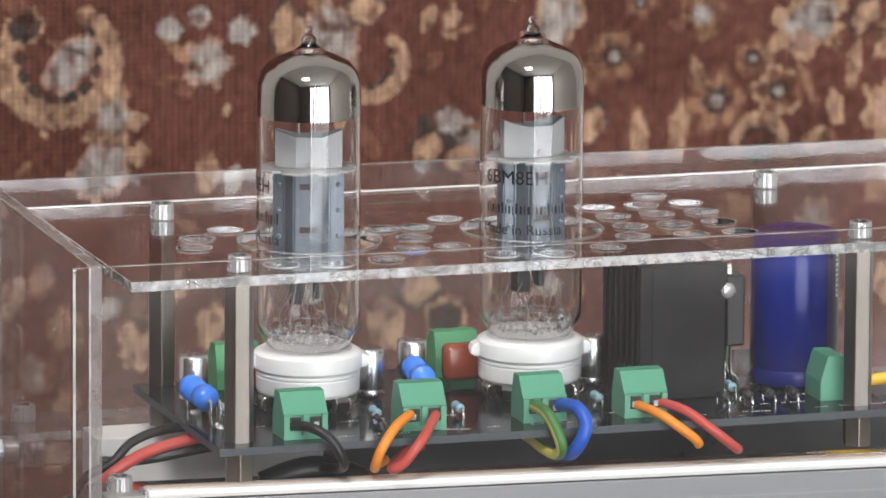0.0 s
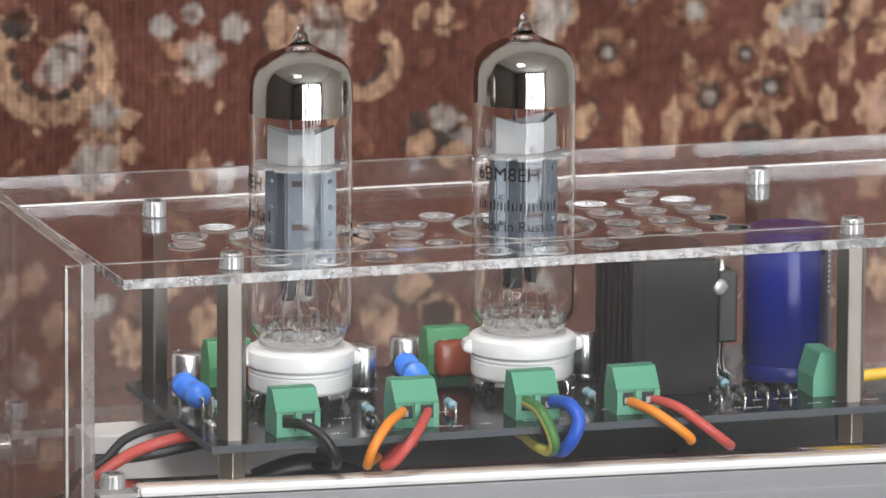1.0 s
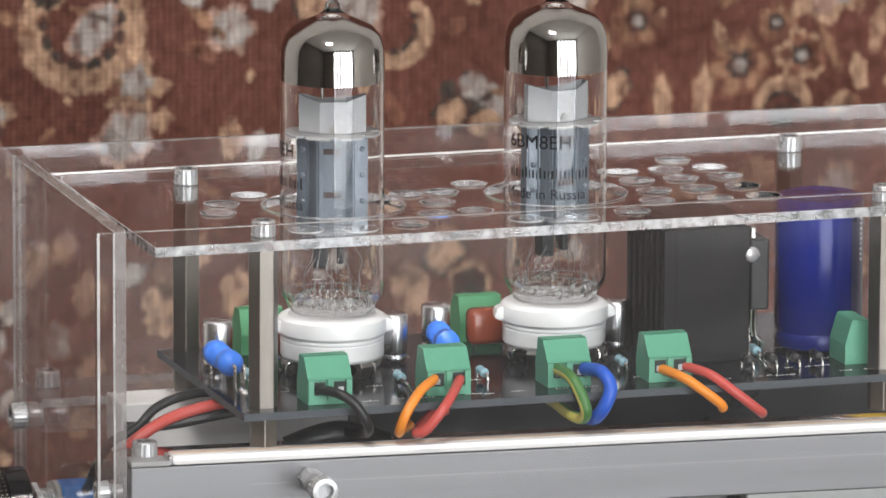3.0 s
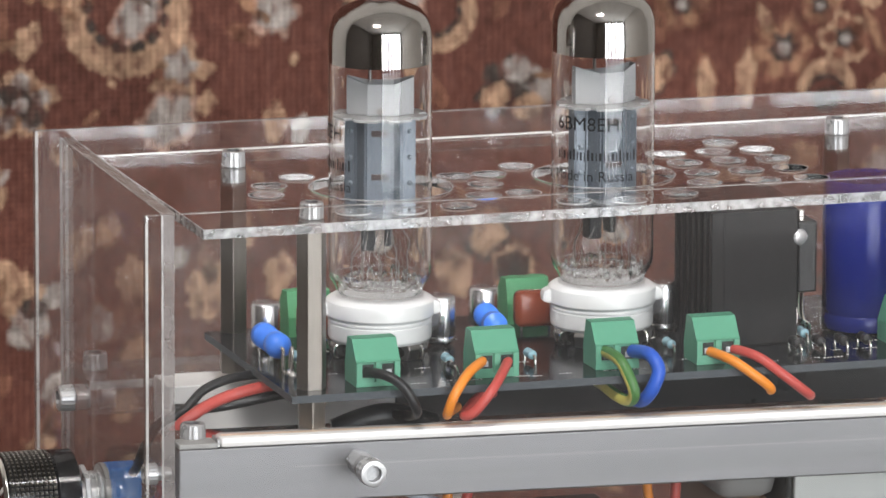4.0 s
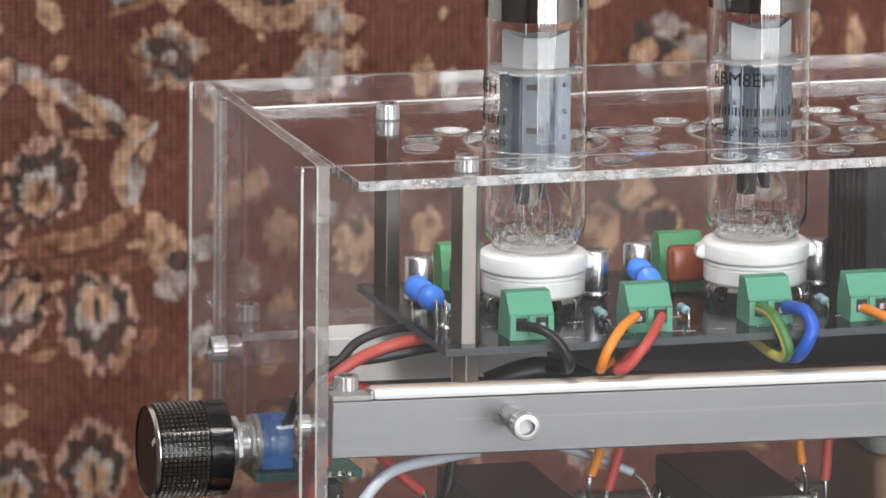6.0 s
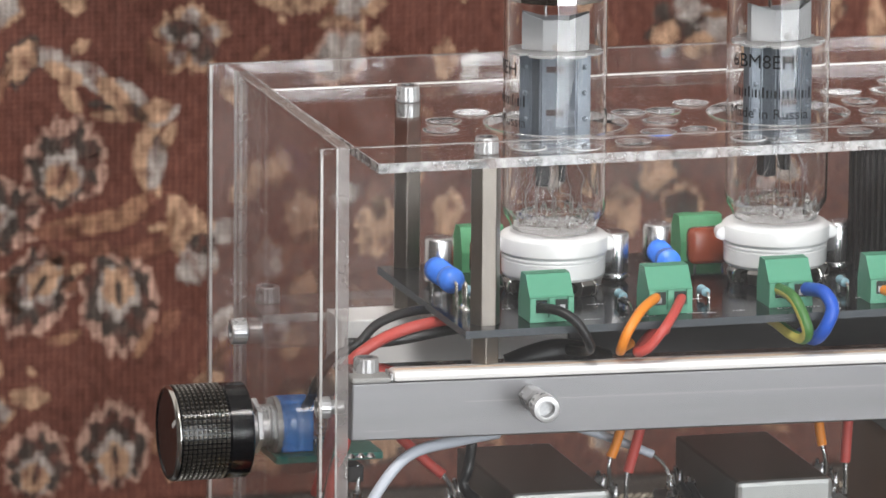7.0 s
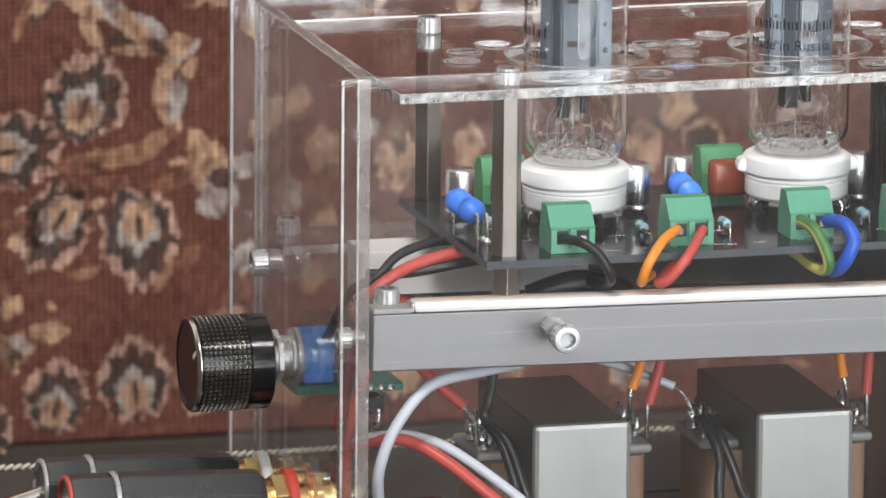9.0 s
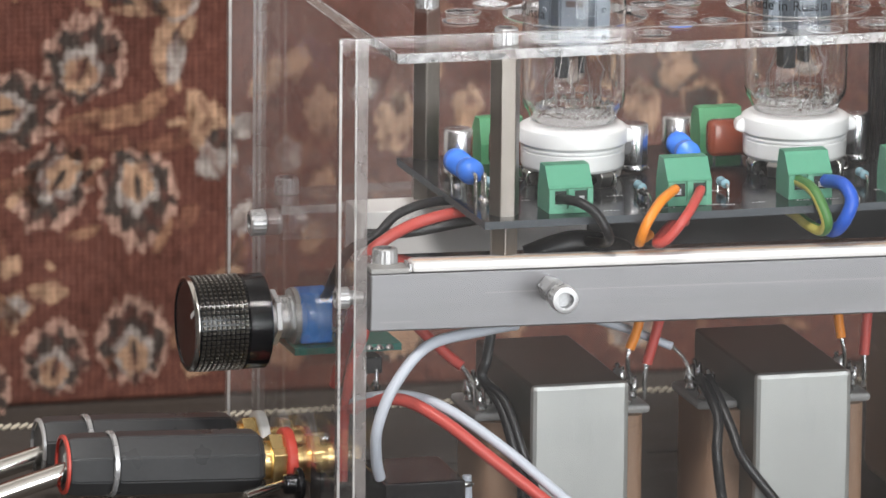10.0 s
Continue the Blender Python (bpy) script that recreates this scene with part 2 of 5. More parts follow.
def weave(name, colour):
    """Carpet pile in one dyed colour, in rows of knots, with worn and faded tufts."""
    m, n, l, b, _ = mat(name)
    tc = n.new("ShaderNodeTexCoord")
    sep = n.new("ShaderNodeSeparateXYZ")
    warp, wn = n.new("ShaderNodeVectorMath"), n.new("ShaderNodeTexNoise")
    wn.inputs["Scale"].default_value = 170
    sc = n.new("ShaderNodeVectorMath")
    sc.operation, sc.inputs["Scale"].default_value = "SCALE", 0.0007
    l.new(tc.outputs["Object"], wn.inputs["Vector"]), l.new(wn.outputs["Color"], sc.inputs[0])
    l.new(tc.outputs["Object"], warp.inputs[0]), l.new(sc.outputs[0], warp.inputs[1])
    l.new(warp.outputs[0], sep.inputs[0])
    fac = []
    for axis, step in (("X", 0.00168), ("Z", 0.0015)):
        w, s = n.new("ShaderNodeMath"), n.new("ShaderNodeMath")
        w.operation, w.inputs[1].default_value = "MULTIPLY", 6.2832 / step
        s.operation = "SINE"
        l.new(sep.outputs[axis], w.inputs[0]), l.new(w.outputs[0], s.inputs[0])
        fac.append(s)
    knot = n.new("ShaderNodeMath")
    knot.operation = "ADD"
    l.new(fac[0].outputs[0], knot.inputs[0]), l.new(fac[1].outputs[0], knot.inputs[1])
    tuft, worn = n.new("ShaderNodeTexNoise"), n.new("ShaderNodeTexNoise")
    tuft.inputs["Scale"].default_value, worn.inputs["Scale"].default_value = 420, 26
    worn.inputs["Detail"].default_value = 5
    upright = n.new("ShaderNodeMapping")
    upright.inputs["Scale"].default_value = (1.0, 1.0, 0.6)
    l.new(tc.outputs["Object"], upright.inputs["Vector"])
    l.new(upright.outputs[0], tuft.inputs["Vector"]), l.new(tc.outputs["Object"], worn.inputs["Vector"])
    k1, k2, k3 = (n.new("ShaderNodeMapRange") for _ in range(3))
    for k, a0, a1, b0, b1, src in ((k1, 0.6, 2, 0.88, 2.7, knot.outputs[0]), (k2, 0.25, 0.75, 0.66, 1.40, tuft.outputs["Fac"]), (k3, 0.3, 0.7, 0.75, 1.25, worn.outputs["Fac"])):
        k.inputs[1].default_value, k.inputs[2].default_value, k.inputs[3].default_value, k.inputs[4].default_value = a0, a1, b0, b1
        l.new(src, k.inputs[0])
    p1, p2, mul = n.new("ShaderNodeMath"), n.new("ShaderNodeMath"), n.new("ShaderNodeVectorMath")
    p1.operation = p2.operation = "MULTIPLY"
    l.new(k1.outputs[0], p1.inputs[0]), l.new(k2.outputs[0], p1.inputs[1])
    l.new(p1.outputs[0], p2.inputs[0]), l.new(k3.outputs[0], p2.inputs[1])
    speck, sr, blend = n.new("ShaderNodeTexNoise"), n.new("ShaderNodeMapRange"), n.new("ShaderNodeMix")
    speck.inputs["Scale"].default_value, speck.inputs["Detail"].default_value = 330, 3
    sr.inputs[1].default_value, sr.inputs[2].default_value, sr.inputs[4].default_value = 0.46, 0.66, 0.8
    blend.data_type = "RGBA"
    blend.inputs["A"].default_value, blend.inputs["B"].default_value = (*colour, 1), (0.106, 0.047, 0.037, 1)
    l.new(upright.outputs[0], speck.inputs["Vector"]), l.new(speck.outputs["Fac"], sr.inputs[0]), l.new(sr.outputs[0], blend.inputs["Factor"])
    mul.operation = "SCALE"
    l.new(blend.outputs["Result"], mul.inputs[0])
    l.new(p2.outputs[0], mul.inputs["Scale"]), l.new(mul.outputs[0], b.inputs["Base Color"])
    b.inputs["Roughness"].default_value, b.inputs["Specular IOR Level"].default_value = 0.95, 0.1
    bp = n.new("ShaderNodeBump")
    bp.inputs["Strength"].default_value, bp.inputs["Distance"].default_value = 0.25, 0.0004
    l.new(p1.outputs[0], bp.inputs["Height"]), l.new(bp.outputs[0], b.inputs["Normal"])
    return m


PILE = {k: weave("pile_" + k, c) for k, c in dict(red=(0.108, 0.045, 0.034), tan=(0.385, 0.245, 0.162), dark=(0.060, 0.048, 0.042),
        grey=(0.33, 0.29, 0.265), pink=(0.37, 0.235, 0.185), rust=(0.185, 0.088, 0.060), ochre=(0.27, 0.15, 0.095)).items()}

# ---- building helpers: all lengths in millimetres ----
MM = 0.001
SKEW = radians(-0.977)  # the clear case stands a degree askew to the board inside it


def thing(name, label, category, x=0, y=0, z=0, rz=0.0, group="", case=False, dip=0.0):
    """An Empty at the thing's base. case: the place is given along the clear case."""
    ob = new(name)
    ob.empty_display_size = 0.005
    p = Vector((x, y, z)) * MM
    if case:
        p, rz = Matrix.Rotation(SKEW, 4, "Z") @ p, rz + math.degrees(SKEW)
    ob.matrix_basis = Matrix.Translation(p) @ Matrix.Rotation(radians(rz), 4, "Z") @ Matrix.Rotation(radians(dip), 4, "Y")
    return tagged(ob, label, category, group)


def part(name, bm, material, parent, label="", smooth=False, kind="", turned=()):
    """One mesh object under a thing or part; turned: faces of an inner wall, which look inwards."""
    me = bpy.data.meshes.new(name)
    bmesh.ops.recalc_face_normals(bm, faces=bm.faces)
    if turned:
        bmesh.ops.reverse_faces(bm, faces=list(turned))
    bmesh.ops.scale(bm, vec=(MM, MM, MM), verts=bm.verts)
    bm.to_mesh(me)
    bm.free()
    for m in material if isinstance(material, (list, tuple)) else (material,):
        me.materials.append(m)
    if smooth:
        me.polygons.foreach_set("use_smooth", [True] * len(me.polygons))
        me.set_sharp_from_angle(angle=radians(smooth if smooth is not True else 40))
    ob = new(name, me)
    ob.parent = parent
    if label or kind:
        tagged(ob, label, "", "", kind)
    return ob


def box(bm, x0, y0, z0, x1, y1, z1, bevel=0.0, mi=0):
    v = [bm.verts.new(c) for c in ((x0, y0, z0), (x1, y0, z0), (x1, y1, z0), (x0, y1, z0), (x0, y0, z1), (x1, y0, z1), (x1, y1, z1), (x0, y1, z1))]
    fs = [bm.faces.new([v[i] for i in q]) for q in ((3, 2, 1, 0), (4, 5, 6, 7), (0, 1, 5, 4), (1, 2, 6, 5), (2, 3, 7, 6), (3, 0, 4, 7))]
    for f in fs:
        f.material_index = mi
    if bevel:
        es = list({e for f in fs for e in f.edges})
        bmesh.ops.bevel(bm, geom=es, offset=bevel, segments=2, affect="EDGES", profile=0.5)
    return fs


def lathe(bm, prof, seg=32, m=None, mi=0):
    """Turn a profile of (radius, height) about z; radius 0 closes it."""
    rings = []
    for r, z in prof:
        if r <= 1e-6:
            rings.append([bm.verts.new((0, 0, z))])
        else:
            rings.append([bm.verts.new((r * math.cos(2 * math.pi * i / seg), r * math.sin(2 * math.pi * i / seg), z)) for i in range(seg)])
    for a, b in zip(rings, rings[1:]):
        for i in range(seg):
            j = (i + 1) % seg
            if len(a) == 1 and len(b) == 1:
                continue
            q = [a[0], b[i], b[j]] if len(a) == 1 else [a[i], a[j], b[0]] if len(b) == 1 else [a[i], a[j], b[j], b[i]]
            bm.faces.new(q).material_index = mi
    vs = [v for r in rings for v in r]
    if m is not None:
        bmesh.ops.transform(bm, matrix=m, verts=vs)
    return vs


def disc(r, z0, z1, bev=0.0):
    """The profile of a solid cylinder with rounded rims."""
    return [(0, z0), (r - bev, z0), (r, z0 + bev), (r, z1 - bev), (r - bev, z1), (0, z1)] if bev else [(0, z0), (r, z0), (r, z1), (0, z1)]


def along(p, d):
    """A matrix that turns z into direction d and moves to p (millimetres)."""
    return Matrix.Translation(Vector(p)) @ Vector(d).to_track_quat("Z", "Y").to_matrix().to_4x4()


def prism(bm, poly, y0, y1, mi=0):
    """A side outline of (x, z) points drawn out from y0 to y1."""
    a, b = ([bm.verts.new((x, y, z)) for x, z in poly] for y in (y0, y1))
    bm.faces.new(a).material_index = mi
    bm.faces.new(b[::-1]).material_index = mi
    for i in range(len(a)):
        j = (i + 1) % len(a)
        bm.faces.new((a[i], b[i], b[j], a[j])).material_index = mi
    return a + b


def spline(pts, n=8):
    pts = [Vector(p) for p in pts]
    out = []
    for i in range(len(pts) - 1):
        p0, p1, p2, p3 = pts[max(i - 1, 0)], pts[i], pts[i + 1], pts[min(i + 2, len(pts) - 1)]
        for k in range(n):
            t = k / n
            out.append(0.5 * (2 * p1 + (p2 - p0) * t + (2 * p0 - 5 * p1 + 4 * p2 - p3) * t * t + (3 * p1 - p0 - 3 * p2 + p3) * t ** 3))
    return out + [pts[-1]]


def sweep(bm, pts, r, seg=12, n=8, cap=True):
    """A round strand of radius r along a smooth curve."""
    path = spline(pts, n) if n > 1 else [Vector(p) for p in pts]
    rings, up, lay = [], Vector((0.31, 0.2, 0.93)), bm.loops.layers.float.get("round") or bm.loops.layers.float.new("round")
    for i, p in enumerate(path):
        d = (path[min(i + 1, len(path) - 1)] - path[max(i - 1, 0)]).normalized()
        side = d.cross(up).normalized()
        up = side.cross(d)
        rings.append([bm.verts.new(p + r * (math.cos(2 * math.pi * k / seg) * side + math.sin(2 * math.pi * k / seg) * up)) for k in range(seg)])
    for a, b in zip(rings, rings[1:]):
        for k in range(seg):
            j = (k + 1) % seg
            f = bm.faces.new((a[k], a[j], b[j], b[k]))
            for lp in f.loops:
                lp[lay] = k / seg
    if cap:
        bm.faces.new(rings[0][::-1]), bm.faces.new(rings[-1])


def hexagon(bm, r, z0, z1, turn=0.0):
    a, b = ([bm.verts.new((r * math.cos(turn + i * math.pi / 3), r * math.sin(turn + i * math.pi / 3), z)) for i in range(6)] for z in (z0, z1))
    fs = [bm.faces.new(a[::-1]), bm.faces.new(b)] + [bm.faces.new((a[i], a[(i + 1) % 6], b[(i + 1) % 6], b[i])) for i in range(6)]
    bmesh.ops.bevel(bm, geom=list({e for f in fs for e in f.edges}), offset=0.15, segments=1, affect="EDGES")


def sheet(name, parent, x0, y0, z0, x1, y1, z1, thin, faces=ACRYLIC, edges=ACRYLIC_EDGE):
    """A clear sheet with cloudy sawn edges; thin: the axis through its thickness."""
    bm = bmesh.new()
    fs = box(bm, x0, y0, z0, x1, y1, z1)
    for i, f in enumerate(fs):
        f.material_index = 0 if i in {"z": (0, 1), "y": (2, 4), "x": (3, 5)}[thin] else 1
    return part(name, bm, (faces, edges), parent)


def setting(name, bm, material, label, smooth=False):
    ob = part(name, bm, material, None, smooth=smooth)
    return tagged(ob, label, name.split("_")[0], "", "structure")

# ---- the room, table and rug ----
bm = bmesh.new()
box(bm, -2100, -3150, -850, 2100, 560, -750)
setting("floor", bm, FLOORM, "brown wooden floor of the room")
bm = bmesh.new()
box(bm, -2100, -3150, 1750, 2100, 560, 1850)
setting("ceiling", bm, CEILING, "plain white painted ceiling")
bm = bmesh.new()
box(bm, -2000, 440, -750, 2000, 560, 1750)
setting("wall_north", bm, WALL, "plain painted wall behind the hanging rug")
bm = bmesh.new()
box(bm, -2100, -3050, -750, -2000, 560, 1750)
setting("wall_west", bm, DARKWALL, "plain dark painted wall")
bm = bmesh.new()
box(bm, 2000, -3050, -750, 2100, 560, 1750)
setting("wall_east", bm, WALL, "plain light painted wall")
bm = bmesh.new()
for c in ((-2000, -640, -750, 1750), (1740, 2000, -750, 1750), (-640, 1740, -750, -540), (-640, 1740, 1500, 1750)) + tuple((x, x + 140, -540, 1500) for x in (-360, 60, 480, 900, 1320)):
    box(bm, c[0], -3150, c[2], c[1], -3050, c[3])
setting("wall_south", bm, SOUTHWALL, "painted wall with a wide window of six narrow casements")

table = thing("table", "dark brown cloth-covered table with a braided edge cord", "table", 0, 0, -8)
bm = bmesh.new()
box(bm, -700, -420, -14, 800, 147.5, 0, 2.5)
part("tabletop", bm, CLOTH, table)
bm = bmesh.new()
for i in range(-190, 240):
    m = along((i * 1.9, 147.0, 0.3), (0.8, 0.0, 0.45))
    lathe(bm, [(0, -1.3), (0.35, -1.0), (0.5, 0), (0.35, 1.0), (0, 1.3)], 6, m)
part("edge_cord", bm, CORD, table, "pale gold braided cord", True)
for lx, ly in ((-660, -380), (760, -380), (-660, 110), (760, 110)):
    bm = bmesh.new()
    box(bm, lx - 22, ly - 22, -742, lx + 22, ly + 22, -14, 2)
    part("leg", bm, CLOTH, table)

rug = thing("wall_rug", "dark red patterned wool rug hanging on the wall", "rug", 0, 422, 0, -0.977)
bm = bmesh.new()
box(bm, -190, 0, -70.4, 400, 8, 460, 1.5)
part("pile_field", bm, PILE["red"], rug)
bm = bmesh.new()
box(bm, -190, 1, -130, 400, 8, -70.6, 1.5)
part("hem", bm, HEM, rug, "plain dark brown woven hem")


def blob(bm, x, z, r, turn, long, jag, layer, mi, lobes=0, deep=0.0, seg=110, seed=0.0, point=0.0):
    """One flat patch of dyed pile: an uneven oval, leaf or lobed flower, cut in knot-sized steps."""
    vs = []
    for i in range(seg):
        a = 2 * math.pi * i / seg
        q = r * (1 + jag * noise.noise((3.1 * math.cos(a) * 1.6 + seed, 3.1 * math.sin(a) * 1.6, seed * 0.7)) + 0.5 * jag * noise.noise((9 * math.cos(a), 9 * math.sin(a) + seed, 4)))
        q *= 1 + deep * math.cos(lobes * a) if lobes else 1
        u, w = q * math.cos(a) * long, q * math.sin(a)
        if point:
            w *= 1 - point * max(0.0, math.cos(a)) ** 2
        c, s = math.cos(turn), math.sin(turn)
        px, pz = x + u * c - w * s, z + u * s + w * c
        ragged = min(1.6, 0.3 * r) * noise.noise((px * 2.3, seed, pz * 0.4)) + 0.3 * r ** 0.5 * noise.noise((px * 7.1, seed + 5, pz))
        vs.append(bm.verts.new((round(px / 0.5) * 0.5, -0.25 * layer, pz + ragged)))
    c = bm.verts.new((x, -0.25 * layer, z))
    for i in range(seg):
        f = bm.faces.new((c, vs[(i + 1) % seg], vs[i]))
        f.material_index = mi


PALETTE = [PILE[k] for k in ("pink", "dark", "grey", "tan", "rust", "red", "ochre")]
motifs = [0]


def motif(*patches):
    """One woven motif of the rug out of patches (x, z, r, turn, long, dye, layer, lobes, deep, point)."""
    motifs[0] += 1
    host = rug
    for k, (x, z, r, turn, long, dye, layer, lobes, deep, point) in enumerate(patches):
        bm = bmesh.new()
        blob(bm, x, z, r, radians(turn), long, 0.22, layer, 0, lobes, deep, seed=motifs[0] * 3.7 + k * 1.3, point=point)
        made = part("patch" if k else "motif", bm, PALETTE[dye], host)
        host = host if k else made


def leaf(x, z, r, turn, long=1.25):
    r *= 1.26
    c, s = math.cos(radians(turn)), math.sin(radians(turn))
    fan = 7 + int(x) % 3
    motif((x + c * r * 0.10, z + s * r * 0.10, r * 0.99, turn, long, 0, 1, fan, 0.03, 0.2), (x, z, r * 0.84, turn, long, 1, 2, fan, 0.11, 0.3),
          (x - c * r * 0.20, z - s * r * 0.20, r * 0.52, turn, long, 2, 3, 5, 0.10, 0.2), (x - c * r * 0.34, z - s * r * 0.34, r * 0.40, turn, long, 3, 4, 5, 0.08, 0.3),
          (x - c * r * 0.2, z - s * r * 0.2, r * 0.085, turn, 4.0, 1, 5, 0, 0, 0.2))


def rosette(x, z, r, petals=6, outer=4, inner=6, heart=1, turn=0):
    patches = [(x, z, r, turn, 1, outer, 1, petals, 0.12, 0)]
    for i in range(petals):
        a = 2 * math.pi * i / petals + radians(turn)
        patches.append((x + 0.62 * r * math.cos(a), z + 0.62 * r * math.sin(a), r * 0.26, math.degrees(a), 1.2, inner, 2, 0, 0, 0))
    patches += [(x, z, r * 0.42, 0, 1, heart, 3, petals, 0.15, 0), (x, z, r * 0.22, 0, 1, 2, 4, 0, 0, 0)]
    motif(*patches)


def spot(x, z, r, dye=2, long=1.0, turn=0, rim=None):
    patches = [(x, z, r, turn, long, dye, 2, 5, 0.08, 0)]
    if rim is not None:
        patches.insert(0, (x, z, r * 1.25, turn, long, rim, 1, 5, 0.08, 0))
    motif(*patches)


def scroll(x, z, r, a0, a1, wide, dye=3):
    """A curling scalloped band, widest in its middle."""
    n = max(6, int(abs(a1 - a0) / 14))
    patches = []
    for i in range(n + 1):
        a = radians(a0 + (a1 - a0) * i / n)
        w = wide * (0.55 + 0.45 * math.sin(math.pi * (0.15 + 0.8 * i / n)))
        patches.append((x + r * math.cos(a), z + r * math.sin(a), w, math.degrees(a) + 90, 1.25, dye, 1 + 0.15 * (i % 3), 0, 0, 0))
        if i % 2:
            patches.append((x + (r - w * 0.9) * math.cos(a), z + (r - w * 0.9) * math.sin(a), w * 0.35, math.degrees(a) + 90, 1.6, 1, 2, 0, 0, 0))
    motif(*patches)


# large scroll with its inner flower, tail leaf and dots
scroll(97, 73, 13.5, -230, 55, 4.0)
spot(100, 72, 4.4, 2, 1.6, 50, 0)
spot(88, 82, 3.4, 1, 1.3, 10, 3)
motif((111, 57, 7.2, 0, 1, 3, 1, 5, 0.28, 0), (111, 58, 4.2, 0, 1, 2, 2, 5, 0.25, 0))
spot(126, 80, 3.4), spot(134, 83, 2.8), spot(145, 79, 3.6), spot(136, 71, 5.0, 2, 1, 0, 0)
spot(118, 48, 2.6, 3, 1.2, 70), spot(108, 44, 5.6, 2, 1.2, 40, 0), spot(136, 42, 3.0, 3, 1.8, 85), spot(143, 40, 2.2, 2, 1.8, 80)
spot(158, 77, 4.4, 3, 1.8, 100, 1), spot(169, 76, 5.6, 2, 1.4, 110, 0), spot(162, 66, 3.2, 3, 1.3, 60)
scroll(179, 69, 8.5, -100, 40, 2.8)
spot(178, 83, 3.6, 3, 1.3, 0, 1), spot(201, 79, 2.4, 3, 2.0, 85), spot(195, 80, 2.0, 3, 1.8, 70), spot(196, 69, 2.2, 4, 1.4, 40)
motif((198, 49, 6.4, 20, 1.2, 1, 1, 6, 0.15, 0), (195, 46, 3.4, 30, 1.2, 3, 2, 0, 0, 0), (201, 53, 3.4, 0, 1.2, 2, 2, 0, 0, 0), (207, 48, 4.6, -40, 1.2, 2, 1, 5, 0.1, 0), (204, 43, 3.2, 20, 1.4, 3, 2, 0, 0, 0))
spot(230, 79, 5.2, 2, 1.5, 70, 3), spot(222, 72, 3.0, 3, 1.6, 40), spot(236, 64, 2.4, 3, 1.4, 100)
rosette(245, 68, 7.2, 6, 4, 6, 1), rosette(269, 78, 6.6, 6, 4, 6, 2, 20), rosette(273, 55, 8.6, 6, 4, 6, 1, 10)
rosette(290, 57, 6.6, 5, 3, 4, 1, 30), rosette(283, 66, 5.2, 5, 4, 6, 1), rosette(252, 82, 4.6, 5, 4, 6, 1)
motif((298, 74, 8.2, 30, 1.3, 3, 1, 6, 0.16, 0), (299, 75, 5.2, 30, 1.4, 2, 2, 5, 0.1, 0), (296, 70, 2.6, 30, 1.4, 0, 3, 0, 0, 0))
motif((320, 51, 6.4, 80, 1.2, 3, 1, 6, 0.2, 0), (321, 51, 4.0, 80, 1.2, 0, 2, 5, 0.1, 0))
spot(252, 47, 2.5, 3, 2.6, 95, 4), spot(263, 48, 2.4, 3, 3.0, 85, 4), spot(311, 63, 2.0, 3, 3.4, 80), spot(306, 52, 2.2, 3, 2.2, 100), spot(314, 76, 3.0, 3, 1.5, 50, 1)
scroll(285, 43, 6.4, 10, 170, 2.4)
spot(285, 41, 3.2, 1, 1.1, 0), spot(239, 50, 3.2, 3, 1.6, 60, 1), spot(227, 55, 2.6, 2, 1.4, 10), spot(301, 44, 2.4, 3, 1.8, 20), spot(214, 66, 2.6, 3, 1.5, 110, 4)
spot(320, 70, 3.2, 3, 1.8, 75), spot(331, 60, 4.6, 2, 1.4, 30, 0), spot(335, 76, 4.0, 3, 1.4, 0, 1)
# stems and clusters low on the field
spot(118, -1, 5.2, 3, 1.5, 80), spot(110, 8, 2.6, 2, 1.5, 30), spot(127, 12, 3.0, 3, 1.4, 60, 4), spot(193, 10, 4.4, 3, 1.3, 60, 1), spot(184, 0, 4.8, 3, 1.4, 100), spot(200, 1, 4.4, 1, 1.1, 0, 3)
spot(152, 20, 3.2, 3, 1.5, 20), spot(165, 8, 4.0, 2, 1.3, 70, 1), spot(172, 24, 2.8, 3, 1.6, 100), spot(216, 22, 4.2, 3, 1.5, 50, 1), spot(230, 6, 4.8, 2, 1.2, 0, 3), spot(226, 30, 2.8, 3, 2.0, 70)
spot(99, 2, 4.6, 3, 1.5, 95), spot(137, 2, 3.8, 3, 1.7, 80), spot(92, 16, 3.0, 3, 1.6, 70), spot(99, -16, 3.4, 3, 1.3, 60, 1), spot(146, -14, 4.4, 3, 1.4, 40), spot(128, -24, 3.0, 2, 1.4, 60)
spot(150, -30, 4.2, 3, 1.3, 20, 4), spot(172, -18, 3.6, 3, 1.5, 60), spot(210, -18, 4.4, 3, 1.3, 60, 1), spot(190, -34, 4.0, 2, 1.4, 10), spot(110, -40, 3.8, 3, 1.3, 90), spot(240, -22, 4.0, 3, 1.3, 30), spot(258, 16, 4.0, 3, 1.6, 90, 1)
spot(278, 24, 4.2, 3, 1.3, 30), spot(300, 20, 4.4, 2, 1.3, 60, 3), spot(318, 30, 3.6, 3, 1.6, 80), spot(262, -8, 4.0, 3, 1.3, 10), spot(290, -4, 4.4, 3, 1.4, 60, 1), spot(322, 4, 4.4, 3, 1.4, 110)
